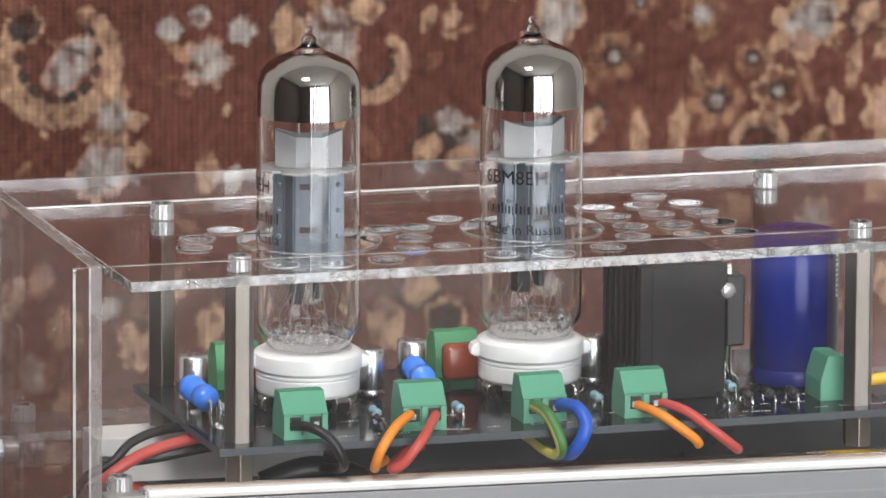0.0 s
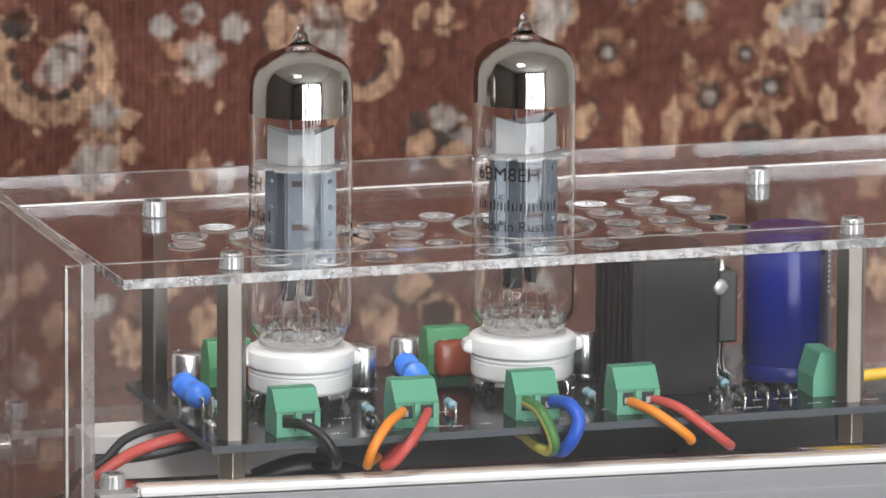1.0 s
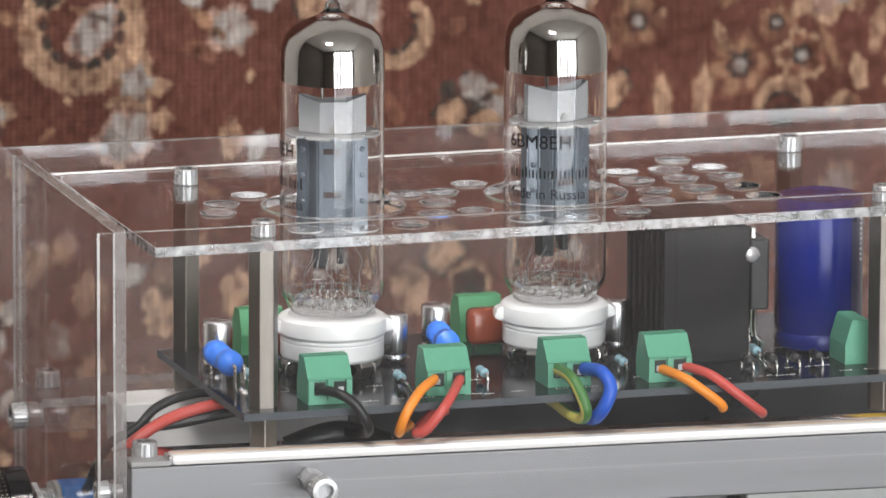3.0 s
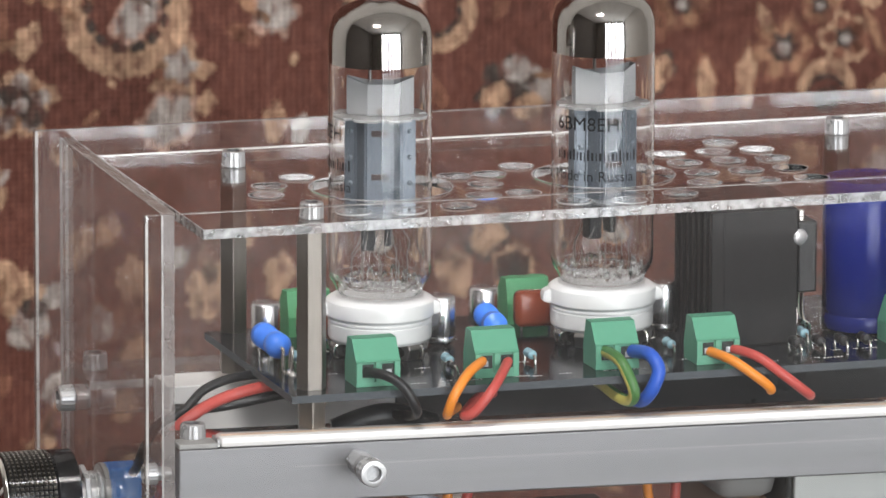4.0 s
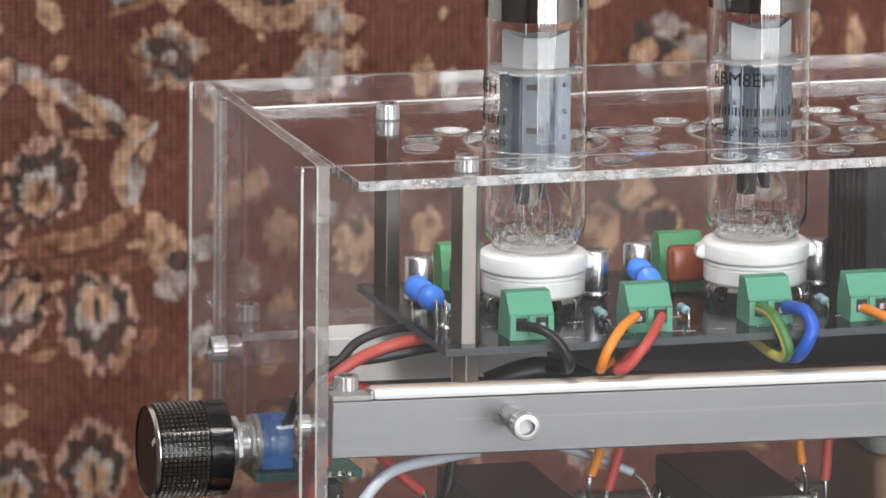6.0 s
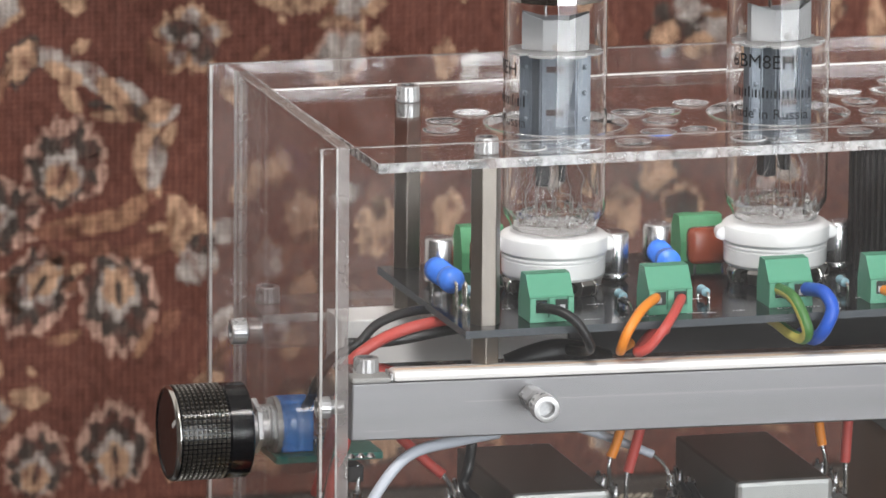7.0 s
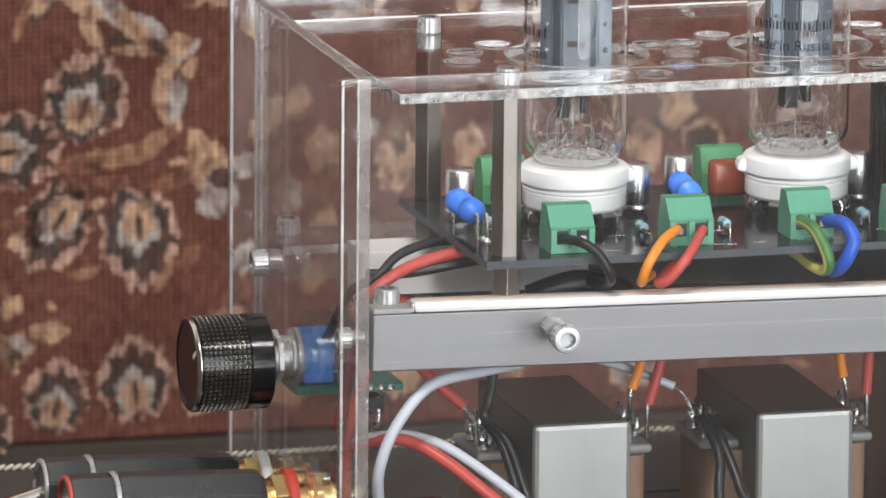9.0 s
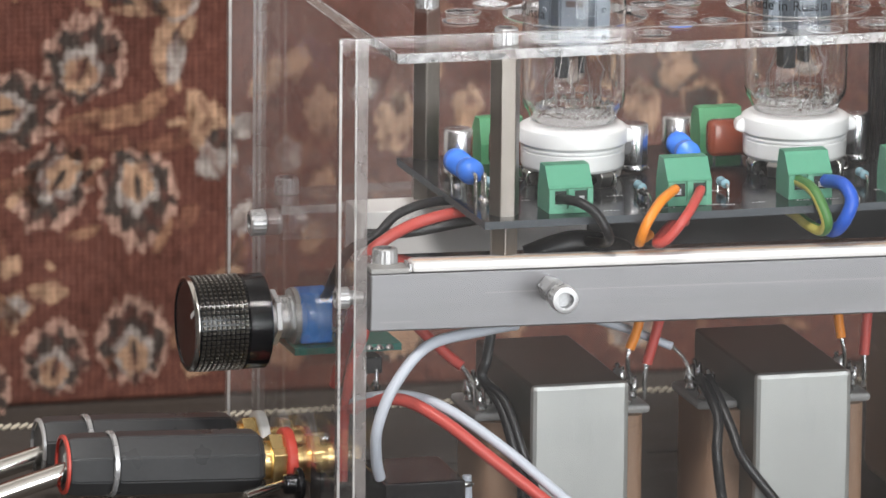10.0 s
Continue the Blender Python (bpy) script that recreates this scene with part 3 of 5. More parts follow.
# dark-ringed rosette and streaked stems
rosette(69, 50, 8.8, 5, 3, 2, 1, 15)
motif((66, 53, 2.6, 0, 1.2, 1, 5, 0, 0, 0), (73, 47, 2.4, 30, 1.3, 1, 5, 0, 0, 0))
spot(71, 66, 3.2, 3, 1.5, 60), spot(58, 66, 2.6, 2, 1.5, 30), spot(80, 36, 2.6, 3, 1.5, 130)
motif((44, 41, 2.8, -40, 2.4, 2, 1, 0, 0, 0), (49, 37, 2.6, -45, 2.4, 3, 2, 0, 0, 0), (38, 36, 2.2, -60, 2.0, 3, 1, 0, 0, 0), (55, 32, 1.6, -40, 2.2, 1, 2, 0, 0, 0))
spot(60, 32, 3.0, 3, 1.4, 20), spot(25, 46, 3.4, 3, 1.6, 60, 1), spot(20, 60, 4.0, 2, 1.4, 50, 3), spot(38, 62, 3.0, 3, 1.6, 120), spot(48, 76, 4.4, 3, 1.4, 20, 1)
scroll(72, 20, 15, 150, 215, 3.0)
motif((60, 18, 2.4, 80, 2.8, 2, 3, 0, 0, 0), (63, 25, 1.8, 65, 2.4, 3, 3, 0, 0, 0))
motif((70, -2, 6.0, 100, 1.4, 3, 1, 5, 0.14, 0), (71, -8, 5.0, 60, 1.2, 2, 2, 5, 0.1, 0), (72, -3, 2.8, 0, 1.3, 1, 3, 0, 0, 0), (78, 0, 3.2, 40, 1.2, 2, 2, 0, 0, 0), (66, 5, 3.0, 110, 1.7, 3, 2, 0, 0, 0))
# ringed leaves
spot(57, -4, 2.2, 4, 3.2, 8), spot(44, -3, 1.9, 4, 3.0, -6), spot(84, 12, 3.2, 3, 1.8, 60, 4), spot(90, -8, 3.0, 2, 1.6, 100, 4)
leaf(36.6, 18.6, 8.6, 70, 1.1), leaf(17.6, 6.4, 8.0, 5, 1.3), leaf(28.6, -13.3, 7.6, 235, 1.3), leaf(50.4, -16.7, 8.2, 275, 1.3), leaf(49.2, -55.6, 7.6, 95, 1.2), leaf(28.8, -59, 7.0, 80, 1.1)
motif((44, 3.5, 2.6, 6, 5.2, 6, 1, 0, 0, 0), (34, 1.5, 1.8, -4, 4.0, 4, 1.2, 0, 0, 0), (54, 7, 2.2, 30, 2.6, 6, 1.3, 0, 0, 0))
motif((33, 46.5, 2.6, -20, 2.2, 2, 1, 0, 0, 0), (36, 42.5, 2.2, -30, 2.6, 3, 1.2, 0, 0, 0), (54, 36.5, 2.0, -38, 3.0, 2, 1.4, 0, 0, 0), (50, 31, 1.6, -6, 4.2, 3, 1.5, 0, 0, 0), (47, 34, 1.2, -10, 4.0, 1, 1.6, 0, 0, 0), (62, 30.5, 2.2, 30, 2.0, 2, 1.5, 0, 0, 0))
leaf(8, -66, 7.4, 100, 1.1), leaf(2, 24, 8.0, 30, 1.2), leaf(-4, -18, 8.0, 60, 1.2)
spot(27, -41, 2.8, 3, 1.8, 0), spot(17, -34, 2.6, 3, 1.3, 40), spot(18, -45, 3.2, 2, 1.2, 0, 3), spot(74, -39, 2.8, 3, 1.5, 20), spot(82, -50, 3.2, 3, 1.4, 80), spot(66, -62, 2.6, 3, 1.5, 20), spot(78, -24, 3.2, 2, 1.4, 60)
spot(90, -60, 4.0, 3, 1.2, 0, 1), spot(96, -30, 3.0, 3, 1.5, 70), spot(120, -58, 4.4, 3, 1.2, 20, 1), spot(150, -54, 4.0, 3, 1.3, 60), spot(182, -58, 4.6, 2, 1.2, 20, 3), spot(214, -50, 4.2, 3, 1.4, 50, 1), spot(246, -52, 4.4, 3, 1.3, 10)

rnd = random.Random(11)
for k in range(70):
    spot(rnd.uniform(-10, 335), rnd.uniform(-62, 88), rnd.uniform(1.2, 2.6), 4, rnd.uniform(1.2, 2.8), rnd.uniform(0, 180))
for k in range(60):
    spot(rnd.uniform(-10, 335), rnd.uniform(-62, 88), rnd.uniform(0.8, 1.7), 6, rnd.uniform(2.4, 5.0), rnd.uniform(0, 180))
for k in range(26):
    spot(rnd.uniform(-10, 335), rnd.uniform(-62, 88), rnd.uniform(0.8, 1.6), 3, rnd.uniform(1.2, 2.8), rnd.uniform(0, 180))

# ---- the clear case ----
case = thing("clear_case", "clear acrylic amplifier case of bolted flat panels", "case", 0, 0, -8, case=True)
sheet("front_panel", case, -14.1, -7.6, 0, 222, -5.5, 115.0, "y", CLEAN)
sheet("back_panel", case, -13.0, 92.4, 0, 222, 94.6, 114.3, "y")
sheet("end_panel", case, -9.4, -1.9, 0, -6.6, 84.5, 114.2, "x")
sheet("end_panel", case, 215.6, -1.9, 0, 218.4, 84.5, 114.2, "x")
sheet("shelf_lip", case, -6.0, 73.4, 56.0, 214, 75.2, 61.4, "y", FROST)
sheet("shelf", case, -6.0, 73.3, 61.6, 214, 92.2, 63.4, "z", FROST)

# highlights on the panel corners, added as thin pale boxes
for rim in ((-14.1, -7.62, 0, -13.55, -7.3, 115.0), (-13.0, 92.1, 0, -12.4, 92.38, 114.3), (-9.42, 84.5, 0, -8.9, 84.9, 114.2), (-9.4, -2.3, 0, -9.0, -1.92, 114.2),
            (-9.4, -1.9, 114.22, -9.1, 84.5, 114.32), (-6.9, -1.9, 114.22, -6.6, 84.5, 114.32), (-14.1, -7.6, 115.02, 222, -7.2, 115.1), (-13.0, 92.4, 114.32, 222, 92.8, 114.4), (-6.0, 72.9, 61.6, 214, 73.28, 63.4)):
    bm = bmesh.new()
    box(bm, *rim)
    part("edge_highlight", bm, PANEL_GLINT, case)
bm = bmesh.new()
box(bm, -9.0, -1.8, 114.2, -7.0, 65.0, 114.27)
part("sawn_edge", bm, SAWN, case, "milky sawn top edge")
cover = thing("cover_plate", "clear acrylic cover plate drilled with vent holes", "plate", 0, 0, 100)
HOLES = [(48.2, 34.6, 15.0), (97.2, 34.6, 15.0)]
HOLES += [(x, y, 3.6) for x, y in ((34.2, 49.5), (26.0, 42.0), (22.6, 32.5), (66.4, 41.6), (74.0, 41.6), (70.0, 31.2), (74.9, 20.2), (66.0, 19.6), (57.7, 10.6), (35.1, 10.6), (46.2, 8.2))]
HOLES += [(x, y, 3.6) for x, y in ((82.4, 48.8), (82.3, 9.0), (93.7, 6.6), (106.1, 10.6), (114.8, 20.2))]
HOLES += [(117.8 + 9.9 * i, y, 3.6) for i in range(3) for y in (30.8, 42.2, 52.6)] + [(127.4, 19.2, 3.6), (138.2, 19.2, 3.6), (132.6, 62.0, 3.6)]
bm = bmesh.new()


def loop2d(bm, pts, z):
    vs = [bm.verts.new((x, y, z)) for x, y in pts]
    return vs, [bm.edges.new((vs[i], vs[(i + 1) % len(vs)])) for i in range(len(vs))]


outline = [(0, 0), (208, 0), (208, 84.1), (0, 84.1)]
rings = [outline] + [[(x + r * math.cos(2 * math.pi * k / n), y + r * math.sin(2 * math.pi * k / n)) for k in range(n)] for x, y, r in HOLES for n in ((64,) if r > 10 else (28,))]
lows, edges = [], []
for pts in rings:
    v, e = loop2d(bm, pts, 0)
    lows.append(v)
    edges += e
bmesh.ops.triangle_fill(bm, use_beauty=True, use_dissolve=False, edges=edges)
flat = list(bm.faces)
up = {v: bm.verts.new((v.co.x, v.co.y, 2.0)) for f in flat for v in f.verts}
for f in flat:
    bm.faces.new([up[v] for v in reversed(f.verts)])
for vs in lows:
    for i in range(len(vs)):
        a, b = vs[i], vs[(i + 1) % len(vs)]
        bm.faces.new((a, b, up[b], up[a])).material_index = 2 if vs is lows[0] else 1
part("plate", bm, (PLEXI, PLATE_EDGE, OUTER_EDGE), cover).visible_shadow = False
# highlights on the hole and plate edges, drawn as flat pale rings and lines
RIM_GLINT = clear("rim_glint", (0.9, 0.9, 0.9), 0.08, 2.4, 0.4, (0.9, 0.9, 0.9), smear=0.5, grain=250)
for x, y, r in HOLES:
    bm = bmesh.new()
    lathe(bm, [(r - 0.02, 2.012), (r + 0.24, 2.012)], 64 if r > 10 else 28, Matrix.Translation((x, y, 0)))
    part("hole_glint", bm, RIM_GLINT, cover)
bm = bmesh.new()
for x0, y0, x1, y1 in ((0, 0, 208, 0.2), (0, 0.2, 0.24, 83.0)):
    box(bm, x0, y0, 2.0, x1, y1, 2.03)
part("edge_glint", bm, RIM_GLINT, cover)
# light caught by the plate's back edge, painted as a white line
bm = bmesh.new()
box(bm, 0, 83.0, 2.0, 208, 84.1, 2.12)
part("back_glint", bm, STRIP, cover, "back edge whitened for the light it catches")


def cap_screw(name, label, x, y, z, d=(0, 0, 1), r=2.75, h=3.0, shank=0.0, rs=1.5, case=False, group="cap screws"):
    """A socket-head screw with a knurled head and hex recess; its head's underside is at the given place."""
    t = thing(name, label, "screw", x, y, z, group=group, case=case)
    m = along((0, 0, 0), d)
    bm = bmesh.new()
    n = 36
    prof = [(1.0, 0.0), (1.04, 0.06), (1.0, 0.9), (0.93, 0.975), (0.72, 1.0)]
    rr = []
    for k, (q, w) in enumerate(prof):
        rr.append([bm.verts.new((q * r * (1 - (0.035 if i % 2 and k < 3 else 0)) * math.cos(2 * math.pi * i / n), q * r * (1 - (0.035 if i % 2 and k < 3 else 0)) * math.sin(2 * math.pi * i / n), w * h)) for i in range(n)])
    for a, b in zip(rr, rr[1:]):
        for i in range(n):
            bm.faces.new((a[i], a[(i + 1) % n], b[(i + 1) % n], b[i]))
    bm.faces.new(rr[0][::-1])
    hexr = [[bm.verts.new((0.6 * r * math.cos(2 * math.pi * i / n) * (0.90 + 0.10 * abs(math.cos(3 * 2 * math.pi * i / n / 2))), 0.6 * r * math.sin(2 * math.pi * i / n) * (0.90 + 0.10 * abs(math.cos(3 * 2 * math.pi * i / n / 2))), w)) for i in range(n)] for w in (h, h * 0.45)]
    for a, b in ((rr[-1], hexr[0]), (hexr[0], hexr[1])):
        for i in range(n):
            bm.faces.new((a[i], a[(i + 1) % n], b[(i + 1) % n], b[i]))
    bm.faces.new(hexr[1])
    for f in bm.faces:
        if all(v in hexr[0] or v in hexr[1] for v in f.verts):
            f.material_index = 1
    bmesh.ops.transform(bm, matrix=m, verts=bm.verts)
    part("head", bm, (BOLT, SHADED_STEEL), t)
    if shank:
        bm = bmesh.new()
        lathe(bm, disc(rs, -shank, 0.02, 0.1), 20, m)
        part("shank", bm, BOLT, t, smooth=True)
    return t


for px, py in ((24.8, 6.4), (160.4, 6.4), (24.8, 65.2), (160.4, 65.2)):
    post = thing("hex_post", "tall nickel-plated hexagonal spacer on the board", "spacer", px, py, 65.8, group="board spacers")
    bm = bmesh.new()
    hexagon(bm, 3.15, 0, 34.1, radians(-1.5 if py < 30 else 14))
    part("body", bm, POST, post)
    bm = bmesh.new()
    lathe(bm, disc(2.0, -0.15, 0.5, 0.1), 20)
    part("collar", bm, STEEL, post, smooth=True)
    cap_screw("cap_screw", "silver socket screw holding the cover plate", px, py, 102.0, r=2.45, h=3.4)
    low = thing("lower_spacer", "short grey hexagonal spacer under the board", "spacer", px, py, 57.4, group="lower spacers")
    bm = bmesh.new()
    hexagon(bm, 3.1, 0, 6.5, radians(20))
    part("sleeve", bm, POST, low)

# bars, deck, strip
front_bar = thing("front_bar", "brushed aluminium bar along the case front", "bar", -5.3, 0.5, 44.2, case=True, dip=0.75)
bm = bmesh.new()
box(bm, 0, 0, 0, 219, 13, 12.0, 0.35)
part("body", bm, ALU, front_bar)
bm = bmesh.new()
box(bm, 24, -0.04, 7.43, 219, 0.02, 7.55)
part("pale_line", bm, FLANGE, front_bar, "fine pale line along the bar")
rnd = random.Random(8)
bm = bmesh.new()
for k in range(46):
    near = k < 16
    sx, sz = (rnd.gauss(34, 4), rnd.gauss(3.4, 0.9)) if near else (rnd.uniform(1, 150), rnd.uniform(0.8, 11))
    long, lean = rnd.uniform(0.15, 0.9) * (1 if near else 1.6), rnd.uniform(-0.5, 0.5)
    bm.faces.new([bm.verts.new(c) for c in ((sx, -0.03, sz), (sx + long, -0.03, sz + lean * long), (sx + long, -0.03, sz + lean * long + 0.09), (sx, -0.03, sz + 0.09))])
box(bm, 2.0, -0.04, 1.9, 9.4, 0.02, 2.0)
part("scratches", bm, FLANGE, front_bar, "fine pale scratches and specks", kind="stuff")
# lit end and shaded length of one bar, put in by colour
rear_bar = thing("rear_bar", "bar under the rear shelf, coloured pale where lit and dark beyond", "bar", 8.0, 60, 44.2, case=True)
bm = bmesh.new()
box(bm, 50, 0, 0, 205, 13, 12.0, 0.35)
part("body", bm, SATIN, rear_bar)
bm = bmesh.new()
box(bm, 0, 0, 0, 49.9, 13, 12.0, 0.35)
part("lit_end", bm, WHITERING, rear_bar, "bar end coloured pale for the light on it")
deck = thing("deck_plate", "dark mirror-polished deck plate under the board", "plate", -5.3, 6.4, 56.25, case=True, dip=0.75)
bm = bmesh.new()
box(bm, 0, 0, 0, 219, 8.4, 1.0, 0.15)
part("plate", bm, DECK, deck)
strip = thing("white_strip", "glossy white strip along the front bar's top edge", "strip", 3.6, 0.35, 56.1, case=True, dip=0.75)
bm = bmesh.new()
box(bm, 0, 0, 0, 210, 5.9, 2.3, 0.95)
part("white_band", bm, STRIP, strip, "", 40)
bm = bmesh.new()
box(bm, 0.6, 1.6, 2.28, 209, 3.2, 2.34)
part("cream_line", bm, CREAM, strip, "cream line along the strip")
bm = bmesh.new()
box(bm, -8.7, 0, 0.05, -0.5, 5.9, 1.2, 0.3)
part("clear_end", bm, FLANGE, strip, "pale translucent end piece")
bm = bmesh.new()
box(bm, -0.5, 0.4, 0.3, 0, 5.0, 1.9)
part("end_cap", bm, BOLT, strip, "bright metal end clip")
cap_screw("cap_screw", "silver socket screw on the rear shelf", -1.7, 85.8, 55.4, r=2.6, h=3.6, case=True)
cap_screw("cap_screw", "silver socket screw on the front deck", -0.6, 6.8, 57.2, r=2.6, h=3.2, case=True)
cap_screw("side_screw", "silver socket screw through the end panel", -9.5, 74.0, 52.0, (-1, 0, 0), r=2.75, h=3.3, shank=0.5, case=True, group="side screws")
cap_screw("side_screw", "silver socket screw through the end panel", -9.6, 1.8, 51.4, (-1, 0, 0), r=2.2, h=2.8, shank=2.9, case=True, group="side screws")
bolt = cap_screw("front_bolt", "silver socket screw with spacer nut on the front bar", 32.6, -9.4, 51.9, (0, -1, 0), r=2.85, h=3.3, shank=9.8, rs=1.5, case=True, group="front screws")
bm = bmesh.new()
hexagon(bm, 2.6, 0.2, 1.7, 0.2)
hexagon(bm, 2.6, 4.0, 9.6, 0.2)
bmesh.ops.transform(bm, matrix=along((0, 0, 0), (0, 1, 0)), verts=bm.verts)
part("nut", bm, BOLT, bolt)

# ---- the board and what is soldered to it ----
TOP = 66.3
board = thing("circuit_board", "black glossy printed circuit board with soldered parts", "circuit board", 18.7, -0.4, 64.65)
bm = bmesh.new()
for i, f in enumerate(box(bm, 0, 0, 0, 148.2, 66.7, 1.6)):
    f.material_index = 0 if i < 2 else 1
part("laminate", bm, (PCB, PCBEDGE), board)
rnd = random.Random(4)
bm = bmesh.new()
for k in range(46):
    x, y = rnd.uniform(6, 146), rnd.choice((4.6, 5.4, 11.5, 18.5, 31, 44))
    for j in range(rnd.randint(2, 5)):
        box(bm, x + j * 0.75, y, 1.61, x + j * 0.75 + rnd.uniform(0.25, 0.5), y + rnd.uniform(0.25, 0.9), 1.63)
part("printed_marks", bm, SILK, board, "small white printed marks")


def solder(parent, x, y, z=0.0, r=0.9):
    bm = bmesh.new()
    lathe(bm, [(r, z), (r * 0.9, z + 0.25), (r * 0.45, z + 0.8), (0, z + 1.0)], 12, Matrix.Translation((x, y, 0)))
    part("solder_joint", bm, SOLDER, parent, smooth=True)


def tube(x, y, turn):
    t = thing("vacuum_tube", "glass vacuum tube with silvered top and grey anode", "vacuum tube", x, y, 79.0, turn, "vacuum tubes")
    R = 10.9
    bm = bmesh.new()
    outer = [(8.8, 0.4), (9.2, 1.2), (9.6, 2.2), (10.2, 3.1), (10.7, 4.0), (R, 5.2), (R, 8), (R, 30), (R, 49.4), (R, 54), (10.7, 56.6), (9.9, 58.9), (8.3, 60.7), (5.6, 62.0), (3.2, 63.0), (2.0, 63.9), (1.5, 64.7), (1.55, 65.4), (1.15, 66.0), (0.6, 66.6), (0.85, 67.2), (0.7, 67.9), (0, 68.2)]
    inner = [(0, 63.2), (2.2, 62.5), (5.0, 61.2), (7.7, 59.9), (9.2, 58.3), (9.9, 56.2), (10.3, 53.8), (10.5, 49), (10.5, 30), (10.52, 8), (10.5, 5.4), (10.25, 4.3), (9.75, 3.4), (9.1, 2.4), (8.7, 1.4), (8.1, 0.5)]
    lathe(bm, [(8.1, 0.4)] + outer, 72)
    had = set(bm.faces)
    lathe(bm, inner, 72)
    hollow = [f for f in bm.faces if f not in had]
    part("envelope", bm, GLASS, t, "clear glass envelope", 60, turned=hollow).visible_shadow = False
    bm = bmesh.new()
    prof = [(10.65, 49.5), (10.5, 53.9), (10.2, 56.3), (9.5, 58.5), (8.0, 60.2), (5.3, 61.5), (3.5, 62.3)]
    lathe(bm, prof, 64)
    part("getter_mirror", bm, GETTER, t, "silvered mirror coating", 60)
    # pressed glass foot: a button, two rolled rings and many little beads
    rnd = random.Random(int(x))
    bm = bmesh.new()
    lathe(bm, [(0, 0.5), (8.6, 0.5), (8.9, 1.2), (8.4, 1.6), (0, 1.7)], 48)
    for rr, z in ((9.85, 4.0), (9.0, 2.5)):
        lathe(bm, [(rr + 0.22 * math.cos(2 * math.pi * q / 8), z + 0.22 * math.sin(2 * math.pi * q / 8)) for q in range(9)], 48)
    part("glass_button", bm, GLASS_EDGE, t, "pressed glass foot with rolled rings", 60)
    for k in range(30):
        a = radians(12 * k + rnd.uniform(-4, 4))
        q, h, w = rnd.choice((8.3, 7.6, 6.3)), rnd.uniform(1.0, 3.2), rnd.uniform(0.45, 0.8)
        bm = bmesh.new()
        lathe(bm, [(0, 0), (w * 0.8, 0), (w, h * 0.35), (w * 0.85, h * 0.75), (w * 0.45, h * 0.95), (0, h)], 10, Matrix.Translation((q * math.cos(a), q * math.sin(a), 1.7)) @ Matrix.Rotation(rnd.uniform(-0.25, 0.25), 4, "X"))
        part("glass_bead", bm, BEAD, t, smooth=60)
    for k in range(9):
        a = radians(36 * k + 20)
        c, s = math.cos(a), math.sin(a)
        e = rnd.uniform(-2.2, 2.2)
        bm = bmesh.new()
        sweep(bm, [(6.2 * c, 6.2 * s, 1.8), (6.2 * c, 6.2 * s, 5.5), (6.1 * c, 6.1 * s, 8.0), (5.4 * c + e, 5.4 * s, 10.2 + e * 0.5), (4.6 * c + e * 0.6, 4.6 * s, 13.0), (4.2 * c, 4.2 * s, 16.4)], 0.1, 8, 5)
        part("lead", bm, NICKEL, t, smooth=True)
    for x0, x1, z0 in ((-3.9, -0.9, 9.4), (0.9, 2.4, 10.4)):
        bm = bmesh.new()
        box(bm, x0, -1.8, z0, x1, 1.8, 16.2, 0.4)
        part("cathode_sleeve", bm, SOOT, t, "dark stub under the anode")
    for z, r, lab in ((16.2, 9.2, "lower_mica"), (38.0, 9.9, "upper_mica")):
        bm = bmesh.new()
        n = 96
        ring = []
        for h in (0, 0.5):
            ring.append([bm.verts.new(((r - (1.7 if (i // 3) % 4 == 0 else 0)) * math.cos(2 * math.pi * i / n), (r - (1.7 if (i // 3) % 4 == 0 else 0)) * 0.96 * math.sin(2 * math.pi * i / n), z + h)) for i in range(n)])
        for i in range(n):
            bm.faces.new((ring[0][i], ring[0][(i + 1) % n], ring[1][(i + 1) % n], ring[1][i]))
        bm.faces.new(ring[0][::-1]), bm.faces.new(ring[1])
        part(lab, bm, MICA, t, "toothed mica spacer disc")
    # anode: folded grey sheet with ribs, wings and slots
    bm = bmesh.new()
    prof = [(-7.4, -1.6), (-5.0, -2.2), (-3.4, -4.6), (-3.0, -5.0), (2.6, -5.0), (3.0, -4.6), (4.4, -2.2), (7.4, -1.6), (7.4, 1.6), (4.4, 2.2), (3.0, 4.6), (-3.0, 4.6), (-5.0, 2.2), (-7.4, 1.6)]
    a, b = ([bm.verts.new((x0, y0, z)) for x0, y0 in prof] for z in (16.8, 37.9))
    for i in range(len(prof)):
        j = (i + 1) % len(prof)
        bm.faces.new((a[i], a[j], b[j], b[i]))
    bm.faces.new(a[::-1]), bm.faces.new(b)
    bmesh.ops.bevel(bm, geom=[e for e in bm.edges if abs(e.verts[0].co.z - e.verts[1].co.z) > 5], offset=0.3, segments=2, affect="EDGES")
    for x0 in (-6.2, 6.2):
        for z in (19, 24, 29.5, 35):
            lathe(bm, [(0.55, 0), (0.45, 0.35), (0, 0.5)], 10, along((x0, -1.9, z), (0, -1, 0)))
    box(bm, -2.7, -5.35, 17.5, -2.2, -4.95, 37.2)
    box(bm, 1.9, -5.35, 17.5, 2.4, -4.95, 37.2)
    part("anode", bm, ANODE, t, "grey ribbed anode plate")
    # shade and rug seen through the slots, put in as dark red patches
    for z in (25.2, 34.4):
        bm = bmesh.new()
        box(bm, -1.8, -5.12, z, 1.8, -4.9, z + 1.25)
        part("slot", bm, SLOT, t, "dark patch for the shade in an anode slot")
    # white upper shield: bent sheet
    bm = bmesh.new()
